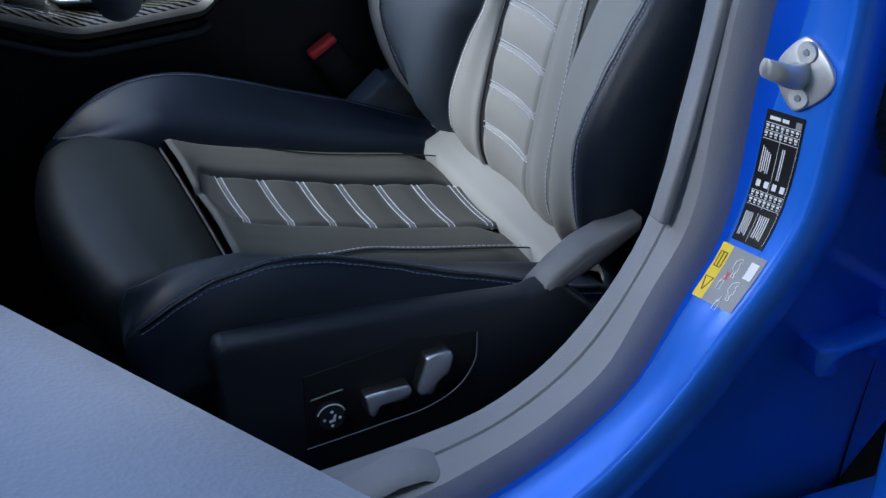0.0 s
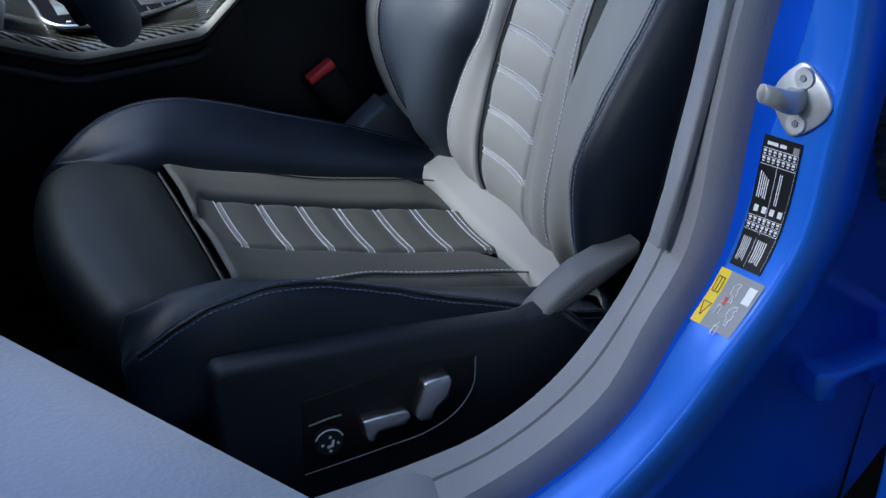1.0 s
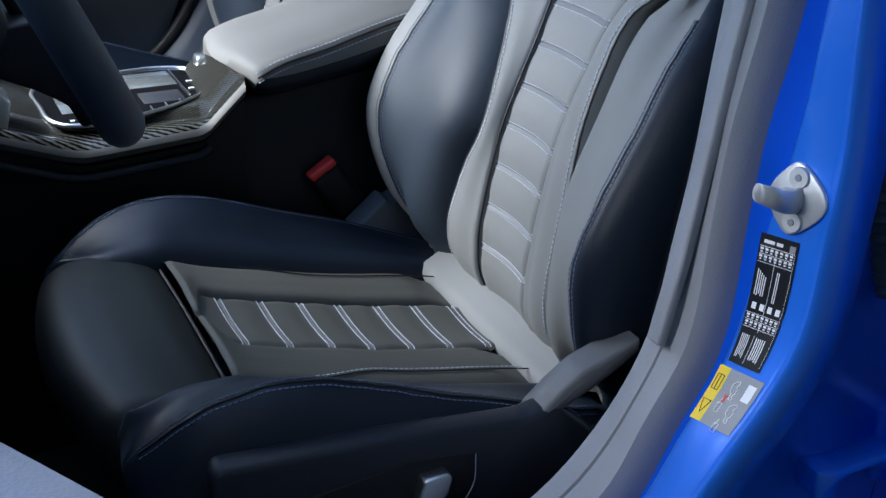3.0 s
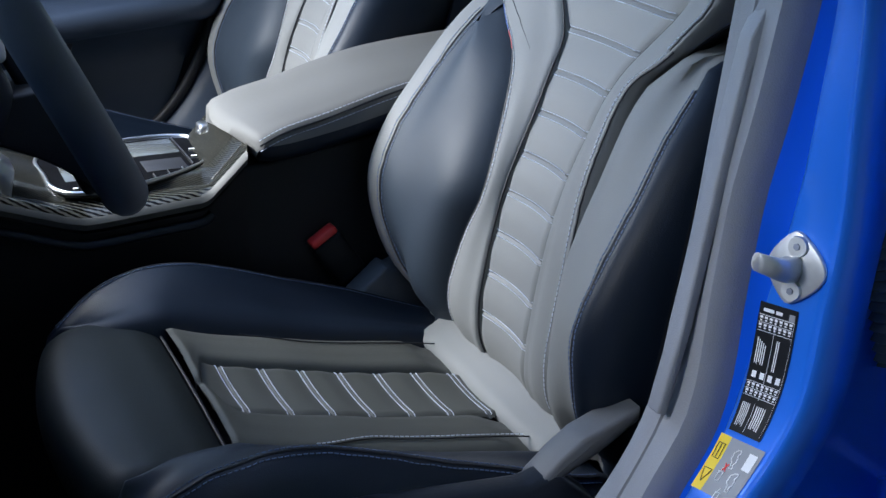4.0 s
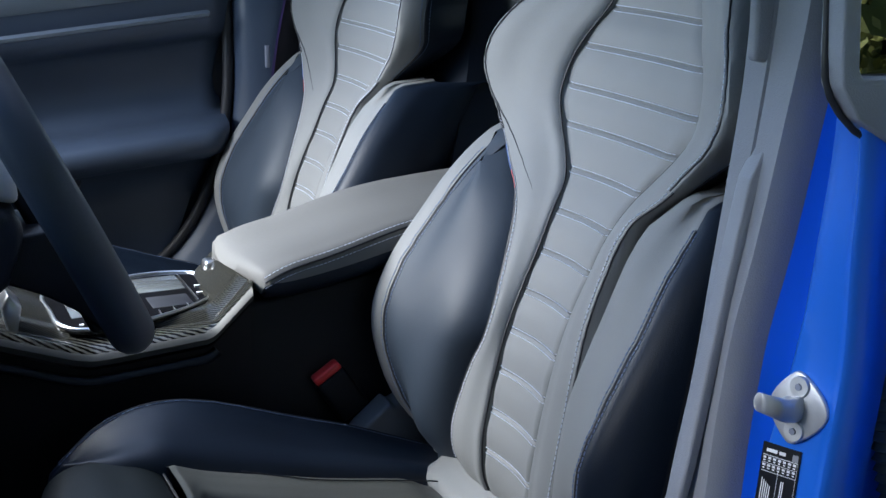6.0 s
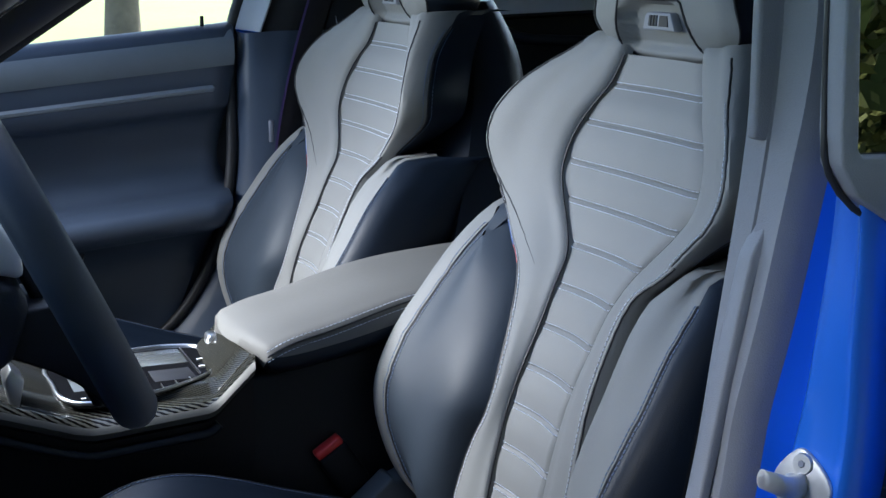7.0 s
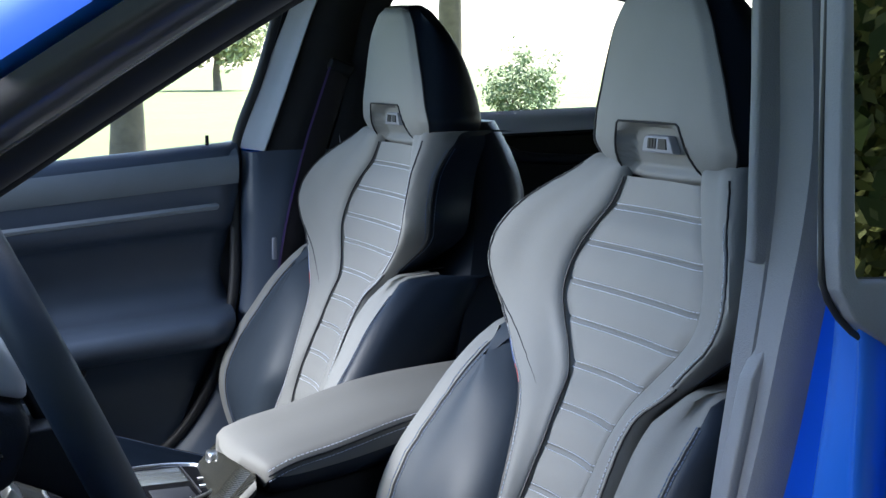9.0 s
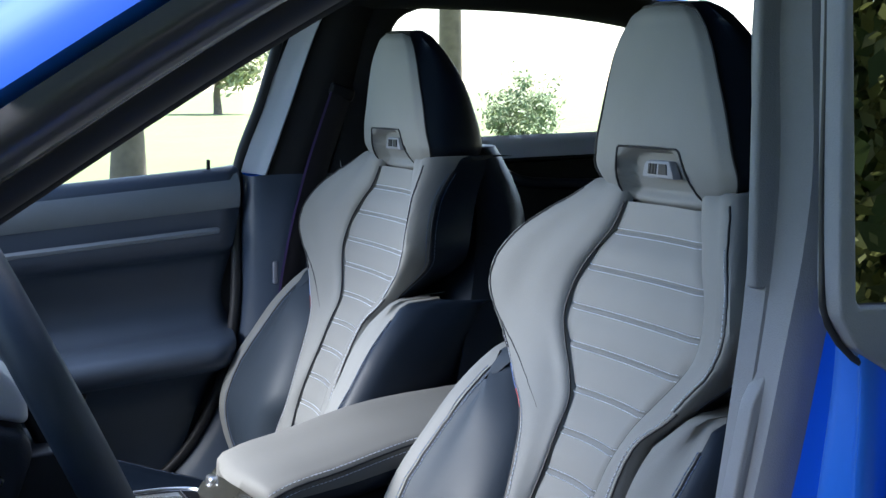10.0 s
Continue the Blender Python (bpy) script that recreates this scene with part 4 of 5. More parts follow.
for a0, t0, da, dt in ((0.48, 0.585, -0.34, -0.07), (0.84, 0.70, -0.34, -0.08)):
    label_line([(a0 + da * u, t0 + dt * v) for u, v in CAR_SIDE], LABEL_WHITE)
for a0, t0 in ((0.58, 0.47), (0.90, 0.58)):
    label_line([(a0, t0), (a0, t0 + 0.05), (a0 + 0.16, t0 + 0.05), (a0 + 0.16, t0), (a0, t0)], LABEL_WHITE)
    label_line([(a0 + 0.03, t0 + 0.01), (a0 - 0.08, t0 + 0.025)], LABEL_WHITE)
label_line([(0.42, 0.49), (0.56, 0.53)], RED)
label_line([(0.56, 0.49), (0.42, 0.53)], RED)
tri = bmesh.new()
for a, b in (((0.62, 0.28), (0.62, 0.385)), ((0.62, 0.28), (0.86, 0.33)), ((0.62, 0.385), (0.86, 0.33))):
    tube([flange_point(ga + (gb - ga) * a[0], a[1], 0.0014)[0], flange_point(ga + (gb - ga) * b[0], b[1], 0.0014)[0]], 0.0003, 5, tri)
for a, b in (((0.15, 0.29), (0.15, 0.37)), ((0.42, 0.29), (0.42, 0.37)), ((0.15, 0.29), (0.42, 0.29)), ((0.15, 0.37), (0.42, 0.37)), ((0.15, 0.33), (0.42, 0.33))):
    tube([flange_point(ga + (gb - ga) * a[0], a[1], 0.0014)[0], flange_point(ga + (gb - ga) * b[0], b[1], 0.0014)[0]], 0.0003, 5, tri)
part("warning_sign", tri, PIPING, cau)

# door striker
p0, n0, d0 = flange_point(flange_at(0.787), 0.56)
up0 = np.cross(n0, d0)
up0 = up0 if up0[2] > 0 else -up0
FR = Matrix.Translation(p0) @ Matrix((Vector(d0), Vector(up0), Vector(n0))).transposed().to_4x4()


def local(bm, m):
    bmesh.ops.transform(bm, matrix=m, verts=bm.verts)
    bmesh.ops.recalc_face_normals(bm, faces=bm.faces)
    return bm


striker = tagged(new("door_striker", None), "zinc steel door striker with a bent loop on blue paint", "striker")
out = []
for k in range(36):
    a = 2 * math.pi * k / 36
    r = 0.0115 + 0.0035 * math.cos(2 * a)
    out.append((r * 1.25 * math.cos(a) * (1.35 if math.cos(a) > 0 else 1.0), 0.0255 * math.copysign(abs(math.sin(a)) ** 1.1, math.sin(a))))
part("plate", local(prism(out, "z", 0.0, 0.004, 0.0012), FR), STEEL, striker)
for y in (0.0155, -0.0155):
    b = bmesh.new()
    bmesh.ops.create_cone(b, cap_ends=True, segments=24, radius1=0.0075, radius2=0.0068, depth=0.003)
    bolt = part("bolt", local(b, FR @ Matrix.Translation((0.003, y, 0.0052))), STEEL, striker)
    b = bmesh.new()
    bmesh.ops.create_cone(b, cap_ends=True, segments=6, radius1=0.0028, radius2=0.0024, depth=0.0016)
    part("socket", local(b, FR @ Matrix.Translation((0.003, y, 0.0070))), DARK_TRIM, bolt)
part("boss", local(block((0.016, 0.015, 0.010), (0.0, 0, 0.006), 0.004, 3), FR), STEEL, striker)
lp = spline([(0.004, 0.0, 0.004), (0.003, 0.001, 0.020), (-0.002, 0.005, 0.033), (-0.008, 0.007, 0.038)], 16)
rows = [[FR @ Vector((p[0] + 0.0040 * math.cos(a), p[1] + 0.0095 * (1 - 0.30 * i / 16) * math.sin(a), p[2])) for a in [2 * math.pi * k / 14 for k in range(14)]] for i, p in enumerate(lp)]
bm = grid(rows, closed=True, caps=True)
bmesh.ops.recalc_face_normals(bm, faces=bm.faces)
part("loop", bm, STEEL, striker)

# near windscreen pillar: trim, seal, gloss cover and painted skin along a raked line
AX = [(-1.02, 0.80), (-0.85, 0.955), (-0.661, 1.081), (-0.496, 1.185), (-0.33, 1.272), (-0.20, 1.318), (-0.11, 1.338), (0.1, 1.352), (0.5, 1.35), (1.0, 1.30)]
axis = spline([(x, 0, z) for x, z in AX], 60)
tg = np.gradient(axis, axis=0)
tg /= np.linalg.norm(tg, axis=1)[:, None]
nm = np.stack([-tg[:, 2], np.zeros(len(tg)), tg[:, 0]], 1)


def rail(section):
    return grid([[axis[i] + nm[i] * m + np.array([0, y, 0]) for y, m in section] for i in range(len(axis))])


def rail_part(name, section, mat, label):
    pts = [(y, m) for _, y, m in spline([(0, y, m) for y, m in section], 14)]
    bm = rail(pts)
    bmesh.ops.recalc_face_normals(bm, faces=bm.faces)
    car_part(name, bm, mat, label)


rail_part("pillar_lining", [(-0.27, 0.075), (-0.29, 0.03), (-0.32, 0.006), (-0.36, 0.0), (-0.40, 0.0), (-0.412, 0.010)], HEADLINER, "dark windscreen pillar lining")
rail_part("roof_seal", [(-0.405, 0.004), (-0.42, 0.004), (-0.435, 0.012), (-0.440, 0.024), (-0.436, 0.030)], RUBBER, "black rubber roof seal")
rail_part("gloss_rail", [(-0.432, 0.024), (-0.450, 0.022), (-0.464, 0.030), (-0.476, 0.046), (-0.474, 0.056)], GLOSS_RAIL, "gloss cover along the roof rail, greyed for its reflection")
rail_part("roof_rail", [(-0.466, 0.054), (-0.474, 0.0555), (-0.4765, 0.059), (-0.473, 0.065), (-0.45, 0.078), (-0.40, 0.089), (-0.35, 0.096), (-0.27, 0.10), (-0.27, 0.075)], PAINT, "blue painted roof rail")

# roof, from the windscreen back
roof_rows, lining_rows = [], []
for k in range(25):
    x = -0.27 + 1.9 * k / 24
    zc = 1.40 + 0.02 * math.sin(min(1, (x + 0.27) / 0.9) * 1.57) - 0.16 * max(0, x - 0.75) ** 1.6
    roof_rows.append([(x - 0.10 * (1 - (u / 0.70) ** 2) * (1 - k / 24), 0.375 + u, zc + 0.025 - 0.075 * (abs(u) / 0.70) ** 2.4) for u in [-0.68 + 1.36 * j / 24 for j in range(25)]])
    lining_rows.append([(x - 0.10 * (1 - (u / 0.70) ** 2) * (1 - k / 24), 0.375 + u, zc - 0.02 - 0.075 * (abs(u) / 0.70) ** 2.4) for u in [-0.69 + 1.38 * j / 24 for j in range(25)]])
car_part("roof_panel", grid(roof_rows), PAINT, "blue painted roof")
car_part("roof_lining", grid(lining_rows, flip=True), HEADLINER, "black fabric roof lining")

# far side: rail over the windows, windscreen pillar, door with its window
far_rail = spline([(-1.0, 1.12, 0.86), (-0.72, 1.10, 1.07), (-0.45, 1.08, 1.22), (-0.25, 1.065, 1.285), (-0.02, 1.06, 1.315), (0.2, 1.06, 1.322), (0.42, 1.065, 1.315), (0.62, 1.075, 1.29), (0.85, 1.09, 1.22), (1.05, 1.11, 1.10)], 50)
car_part("far_rail", tube(far_rail, 0.032, 10), HEADLINER, "black lined roof rail")
car_part("far_skin", tube([(x, y + 0.05, z + 0.035) for x, y, z in far_rail], 0.028, 8), PAINT, "blue painted roof rail")


def far_door(x0, x1, zb0, zb1, rear_edge, y=1.05):
    """A door lining: belt, upper panel, hollow, arm rest and lower panel, front to back."""
    prof = [(0.060, 0.030), (0.020, 0.030), (0.004, 0.022), (0.000, 0.004), (0.002, -0.045), (0.006, -0.085), (0.010, -0.102), (0.030, -0.112), (0.040, -0.14), (0.040, -0.20), (0.020, -0.228), (-0.035, -0.240), (-0.060, -0.252), (-0.060, -0.275), (-0.040, -0.292), (0.010, -0.305), (0.030, -0.33), (0.032, -0.42), (0.030, -0.55), (0.06, -0.60)]
    sp = spline([(0, a, b) for a, b in prof], 70)
    rows = []
    for k in range(41):
        u = k / 40
        rows.append([])
        for _, a, b in sp:
            xe = rear_edge(max(-0.6, b))
            x = x0 + (xe - x0) * u
            zb = zb0 + (zb1 - zb0) * (x - x0) / (x1 - x0)
            rows[-1].append((x, y + a + 0.02 * step(0.985, 1.0, u), zb + b))
    bm = grid(rows)
    bmesh.ops.recalc_face_normals(bm, faces=bm.faces)
    return bm


FE = table([(-0.62, -0.31), (-0.50, -0.275), (-0.38, -0.215), (-0.25, -0.178), (-0.12, -0.160), (0.04, -0.153)])
fd = far_door(-1.0, -0.153, 0.92, 0.995, FE)
door_in = thing("passenger_door", "closed passenger door with a dark blue-black lining", "door")
part("lining", fd, LINING, door_in, "dark lining with an arm rest")
part("belt_pad", grid([[(x, 1.105, 0.982 + 0.0885 * (x + 0.153) + 0.030), (x, 1.085, 0.985 + 0.0885 * (x + 0.153) + 0.036), (x, 1.060, 0.980 + 0.0885 * (x + 0.153) + 0.034), (x, 1.045, 0.975 + 0.0885 * (x + 0.153) + 0.026), (x, 1.044, 0.974 + 0.0885 * (x + 0.153)), (x, 1.050, 0.960 + 0.0885 * (x + 0.153))] for x in [-1.0 + 0.84 * k / 30 for k in range(31)]]), BELT_PAD, door_in, "grey padded belt")
hb = [(x, 1.034, 0.924 + 0.09 * (x + 0.2)) for x in [-0.9 + 0.70 * k / 20 for k in range(21)]]
part("trim_strip", grid([[(x, y, z - 0.006), (x, y - 0.006, z - 0.004), (x, y - 0.007, z + 0.001), (x, y + 0.004, z + 0.005)] for x, y, z in hb] + [[(-0.196, 1.036, 0.9230)] * 2 + [(-0.196, 1.036, 0.926)] * 2]), BELT_PAD, door_in, "satin grey trim strip")
part("speaker_trim", tube(spline([(-0.43, 1.075, 0.64), (-0.415, 1.072, 0.67), (-0.385, 1.07, 0.71)], 10), lambda u: 0.010 * (1 - 0.6 * u) + 0.002, 8), PLASTIC, door_in)
pin = bmesh.new()
bmesh.ops.create_cone(pin, cap_ends=True, segments=12, radius1=0.0035, radius2=0.003, depth=0.022)
bmesh.ops.transform(pin, matrix=pose(-0.205, 1.075, 1.026), verts=pin.verts)
part("lock_pin", pin, SHELL, door_in)
part("pin_base", block((0.026, 0.018, 0.005), (-0.205, 1.073, 1.016), 0.002), PLASTIC, door_in)
part("window_pane", grid([[(x, 1.115, 0.93), (x, 1.085, 1.24 if x > -0.4 else 0.93 + max(0.02, (x + 1.0) * 0.5))] for x in [-1.0 + 0.86 * k / 16 for k in range(17)]]), CLEAR_GLASS, door_in, "clear window pane").visible_shadow = False
part("outer_skin", grid([[(x, 1.17, 0.30), (x, 1.19, 0.60), (x, 1.17, 0.85), (x, 1.125, 0.97)] for x in [-1.0 + 0.85 * k / 8 for k in range(9)]]), PAINT, door_in, "blue painted outer skin")

# far middle pillar with its grey lining and the belt
pl = [[(-0.152, 1.085, 1.015), (-0.128, 1.07, 1.012), (-0.112, 1.058, 1.010), (-0.05, 1.05, 1.01), (0.01, 1.085, 1.01)], [(-0.105, 1.085, 1.135), (-0.080, 1.07, 1.135), (-0.066, 1.055, 1.135), (0.0, 1.05, 1.135), (0.05, 1.08, 1.135)], [(-0.060, 1.08, 1.245), (-0.035, 1.065, 1.25), (-0.022, 1.052, 1.255), (0.03, 1.045, 1.26), (0.08, 1.075, 1.26)], [(-0.03, 1.07, 1.32), (0.0, 1.055, 1.325), (0.012, 1.04, 1.33), (0.06, 1.035, 1.33), (0.10, 1.06, 1.33)]]
car_part("far_pillar_lining", loft([p[:3] + [(p[2][0] + 0.004, p[2][1] + 0.012, p[2][2])] for p in pl], 12, 24), PALE_TRIM, "pale grey lining of the far pillar")
car_part("far_pillar_core", loft([[(p[2][0] + 0.002, p[2][1] + 0.008, p[2][2]), (p[3][0], p[3][1] + 0.004, p[3][2]), p[4], (p[4][0], 1.15, p[4][2]), (p[0][0] + 0.01, 1.15, p[0][2])] for p in pl], 20, 24), HEADLINER, "black back of the far pillar")
low = [[(-0.148, 1.08, 1.012), (-0.14, 1.05, 1.010), (-0.095, 1.045, 1.012), (-0.03, 1.05, 1.012), (0.06, 1.09, 1.01)], [(-0.152, 1.08, 0.92), (-0.145, 1.045, 0.92), (-0.11, 1.03, 0.92), (-0.04, 1.03, 0.92), (0.08, 1.09, 0.92)], [(-0.158, 1.08, 0.80), (-0.15, 1.05, 0.80), (-0.12, 1.03, 0.80), (-0.04, 1.03, 0.80), (0.10, 1.09, 0.80)], [(-0.19, 1.08, 0.66), (-0.18, 1.05, 0.66), (-0.15, 1.03, 0.66), (-0.05, 1.03, 0.66), (0.12, 1.09, 0.66)], [(-0.27, 1.08, 0.54), (-0.25, 1.05, 0.54), (-0.21, 1.03, 0.53), (-0.05, 1.03, 0.5), (0.15, 1.09, 0.5)], [(-0.42, 1.08, 0.45), (-0.40, 1.05, 0.45), (-0.35, 1.0, 0.42), (-0.05, 1.0, 0.4), (0.2, 1.09, 0.4)], [(-0.9, 1.08, 0.41), (-0.8, 1.05, 0.41), (-0.6, 1.0, 0.38), (-0.05, 1.0, 0.3), (0.3, 1.09, 0.3)]]
car_part("far_pillar_foot", loft(low, 24, 40), LINING, "dark lower lining of the far pillar")
car_part("far_seal", tube(spline([(-0.072, 1.085, 1.262), (-0.112, 1.088, 1.13), (-0.152, 1.09, 1.02), (-0.160, 1.075, 0.90), (-0.168, 1.065, 0.78), (-0.20, 1.06, 0.65), (-0.27, 1.06, 0.54), (-0.40, 1.06, 0.46)], 60), 0.009, 8), RUBBER, "black rubber door seal")

car_part("far_sheet", prism([(-0.45, 0.30), (-0.40, 0.50), (-0.24, 0.62), (-0.19, 0.80), (-0.175, 1.0), (0.10, 1.02), (0.15, 0.30)], "y", 1.10, 1.13), RUBBER, "black inner body sheet")
car_part("far_rear_frame", loft([[(x0, 1.07, z), (x0 + 0.02, 1.062, z), (x1 - 0.02, 1.062, z), (x1, 1.072, z), (x1, 1.10, z), (x0, 1.10, z)] for z, x0, x1 in ((1.00, 0.00, 0.085), (1.10, 0.03, 0.095), (1.20, 0.05, 0.105), (1.25, 0.06, 0.115), (1.275, 0.065, 0.13), (1.29, 0.07, 0.165), (1.302, 0.075, 0.215), (1.34, 0.08, 0.30))], 24, 30, closed=True, caps=True), HEADLINER, "black lined window frame")
belt = thing("seat_belt", "dark violet seat belt hanging at the far pillar", "seat belt")
web = spline([(0.012, 1.035, 1.145), (-0.035, 1.025, 1.02), (-0.075, 1.015, 0.88), (-0.10, 1.005, 0.74), (-0.12, 1.0, 0.6)], 30)
part("webbing", grid([[(x - 0.020, y - 0.004, z + 0.004), (x, y - 0.006, z), (x + 0.020, y + 0.002, z - 0.004)] for x, y, z in web]), WEBBING, belt)
part("edge_stripe", grid([[(x - 0.0208, y - 0.0055, z + 0.004), (x - 0.0168, y - 0.0060, z + 0.0035)] for x, y, z in web]), material("violet_stripe", (0.05, 0.03, 0.12), 0.6, scale=100), belt, "violet edge stripe")
part("anchor", block((0.044, 0.016, 0.022), (0.014, 1.036, 1.148), 0.006, 3, turn=pose(0, 0, 0, 0, 20, 0)), SHELL, belt, "black belt guide")
part("tongue", block((0.008, 0.006, 0.036), (-0.116, 0.995, 0.855), 0.002), DARK_TRIM, belt, "grey belt tongue")

# rear door of the far side, and the rear of the cabin
rd = thing("rear_passenger_door", "closed rear door with a black lining", "door")
part("lining", grid([[(x, 1.12, 1.062 + 0.03 * (x - 0.3)), (x, 1.09, 1.066 + 0.03 * (x - 0.3)), (x, 1.07, 1.05 + 0.03 * (x - 0.3)), (x, 1.065, 1.025 + 0.03 * (x - 0.3)), (x, 1.10, 1.018 + 0.03 * (x - 0.3)), (x, 1.10, 0.93), (x, 1.03, 0.80), (x, 1.08, 0.76), (x, 1.08, 0.40)] for x in [0.02 + 1.1 * k / 20 for k in range(21)]]), SHELL, rd)
part("belt_trim", grid([[(x, 1.130, 1.0655 + 0.03 * (x - 0.3)), (x, 1.088, 1.0695 + 0.03 * (x - 0.3)), (x, 1.068, 1.054 + 0.03 * (x - 0.3)), (x, 1.0635, 1.030 + 0.03 * (x - 0.3))] for x in [0.02 + 1.1 * k / 20 for k in range(21)]]), PALE_TRIM, rd, "pale grey belt of the rear door")
part("arm_line", tube(spline([(0.30, 1.06, 1.02), (0.34, 1.05, 0.995), (0.42, 1.045, 0.985), (0.60, 1.045, 0.985), (1.0, 1.05, 0.985)], 24), 0.010, 8), PLASTIC, rd)
part("window_pane", grid([[(x, 1.135, 1.03), (x, 1.095, 1.30)] for x in (0.09, 0.4, 0.8)]), CLEAR_GLASS, rd, "clear window pane").visible_shadow = False
part("outer_skin", grid([[(x, 1.17, 0.30), (x, 1.19, 0.60), (x, 1.18, 0.90), (x, 1.14, 1.05)] for x in [-0.14 + 1.3 * k / 8 for k in range(9)]]), PAINT, rd, "blue painted outer skin")
car_part("rear_bulkhead", prism([(0.95, 0.30), (1.05, 0.62), (1.12, 0.98), (1.45, 1.02), (1.45, 0.30)], "y", -0.36, 1.09, 0.02), SHELL, "black rear bench and shelf")
car_part("rear_screen_frame", grid([[(1.62, y, 1.05), (1.50, y, 1.18), (1.36, y, 1.32)] for y in [-0.36, -0.20]] ), HEADLINER, "black rear pillar lining")

# floor, firewall and fascia close the cabin
car_part("floor_pan", block((2.7, 1.55, 0.10), (0.15, 0.375, 0.225), 0.01), CARPET, "black carpeted floor")
car_part("fascia", prism([(-0.80, 0.30), (-0.78, 0.55), (-0.74, 0.70), (-0.76, 0.86), (-0.86, 0.93), (-1.35, 0.95), (-1.35, 0.30)], "y", -0.36, 1.09, 0.02), SHELL, "black fascia")
car_part("bonnet", grid([[(x, y, 0.93 - 0.10 * (x + 1.3) ** 2 - 0.05 * ((y - 0.375) / 0.85) ** 4) for y in [-0.46 + 1.67 * j / 14 for j in range(15)]] for x in [-2.6 + 1.3 * k / 14 for k in range(15)]]), PAINT, "blue painted bonnet")
car_part("front_wing", grid([[(x, -0.50, 0.25), (x, -0.53, 0.55), (x, -0.52, 0.75), (x, -0.46, 0.90)] for x in [-2.6 + 1.62 * k / 10 for k in range(11)]]), PAINT, "blue painted front wing")
car_part("rocker", grid([[(x, -0.47, 0.425), (x, -0.50, 0.42), (x, -0.53, 0.40), (x, -0.54, 0.34), (x, -0.53, 0.25), (x, -0.45, 0.18)] for x in [-1.0 + 2.2 * k / 20 for k in range(21)]]), PAINT, "blue painted rocker")
for wx in (-1.75, 1.05):
    for wy in (-0.42, 1.17):
        ty = bmesh.new()
        bmesh.ops.create_cone(ty, cap_ends=True, segments=40, radius1=0.33, radius2=0.33, depth=0.24)
        bmesh.ops.bevel(ty, geom=[e for e in ty.edges if e.calc_face_angle(0) > 1], offset=0.03, segments=3, affect="EDGES")
        bmesh.ops.transform(ty, matrix=pose(wx, wy, 0.33, 90), verts=ty.verts)
        car_part("tyre", ty, RUBBER, "black tyre")

# near pillar: inner lining panel with its raised edge
car_part("pillar_panel", prism([(-0.156, 1.34), (-0.156, 1.011), (-0.130, 1.007), (-0.06, 1.0), (-0.06, 1.34)], "y", -0.388, -0.377, 0.003), TRIM, "grey upper pillar lining")
car_part("pillar_fin", prism([(-0.131, 0.978), (-0.150, 0.955), (-0.163, 0.93), (-0.178, 0.86), (-0.205, 0.72), (-0.222, 0.655), (-0.214, 0.652), (-0.196, 0.72), (-0.168, 0.86), (-0.15, 0.94)], "y", -0.400, -0.384, 0.002), TRIM, "raised edge of the pillar lining")
car_part("pillar_back", grid([[(x, -0.34, z), (x + 0.16, -0.32, z), (x + 0.16, -0.46, z)] for x, z in ((-0.10, 1.34), (-0.12, 1.1), (-0.14, 0.9), (-0.18, 0.7), (-0.22, 0.5), (-0.25, 0.3))]), SHELL, "black back of the pillar")
# sill tread plate with a raised rim
car_part("sill_tread", loft([[(x, -0.380, z + 0.001), (x, -0.384, z + 0.0035), (x, -0.396, z + 0.001), (x, -0.409, z - 0.006), (x, -0.411, z - 0.009)] for x, z in ((-0.396, 0.4875), (-0.40, 0.4905), (-0.48, 0.4815), (-0.60, 0.470), (-0.85, 0.458))], 16, 24), TRIM, "grey sill tread plate")

# rear door of the near side: dark glass, its frame and the painted leaf, a little ajar
nr = thing("rear_door", "blue rear door with dark glass in a grey frame", "door")
part("outer_skin", prism([(-0.093, 0.445), (-0.088, 0.50), (-0.088, 0.60), (-0.105, 0.80), (-0.112, 0.97), (0.85, 1.02), (0.85, 0.44)], "y", -0.555, -0.515, 0.008), PAINT, nr, "blue painted leaf")
part("window_frame", prism([(-0.186, 1.33), (-0.182, 1.206), (-0.178, 1.031), (-0.176, 1.010), (-0.162, 0.989), (-0.131, 0.970), (-0.09, 0.956), (0.5, 0.968), (0.5, 1.012), (-0.1333, 1.0141), (-0.1605, 1.0155), (-0.1638, 1.020), (-0.1738, 1.2063), (-0.179, 1.33)], "y", -0.509, -0.486, 0.002), TRIM, nr, "grey window frame")
part("window_pane", prism([(-0.180, 1.33), (-0.163, 1.010), (0.5, 1.010), (0.5, 1.33)], "y", -0.4985, -0.495), PRIVACY_GLASS, nr, "dark privacy glass")
part("window_seal", tube(spline([(-0.184, -0.492, 1.33), (-0.180, -0.492, 1.20), (-0.178, -0.492, 1.04), (-0.177, -0.494, 1.009), (-0.162, -0.496, 0.986), (-0.131, -0.498, 0.967), (-0.09, -0.500, 0.953)], 30), 0.0024, 8), RUBBER, nr)
hinge = part("hinge", prism([(-0.135, 0.554), (-0.136, 0.577), (-0.115, 0.573), (-0.0887, 0.575), (-0.0657, 0.578), (-0.052, 0.572), (-0.052, 0.556), (-0.085, 0.568), (-0.104, 0.566), (-0.114, 0.562), (-0.116, 0.549), (-0.131, 0.550)], "y", -0.490, -0.435, 0.0035), PAINT, nr, "blue painted hinge")
part("knuckle", tube([(-0.056, -0.462, 0.54), (-0.056, -0.462, 0.60)], 0.009, 14), PAINT, hinge)
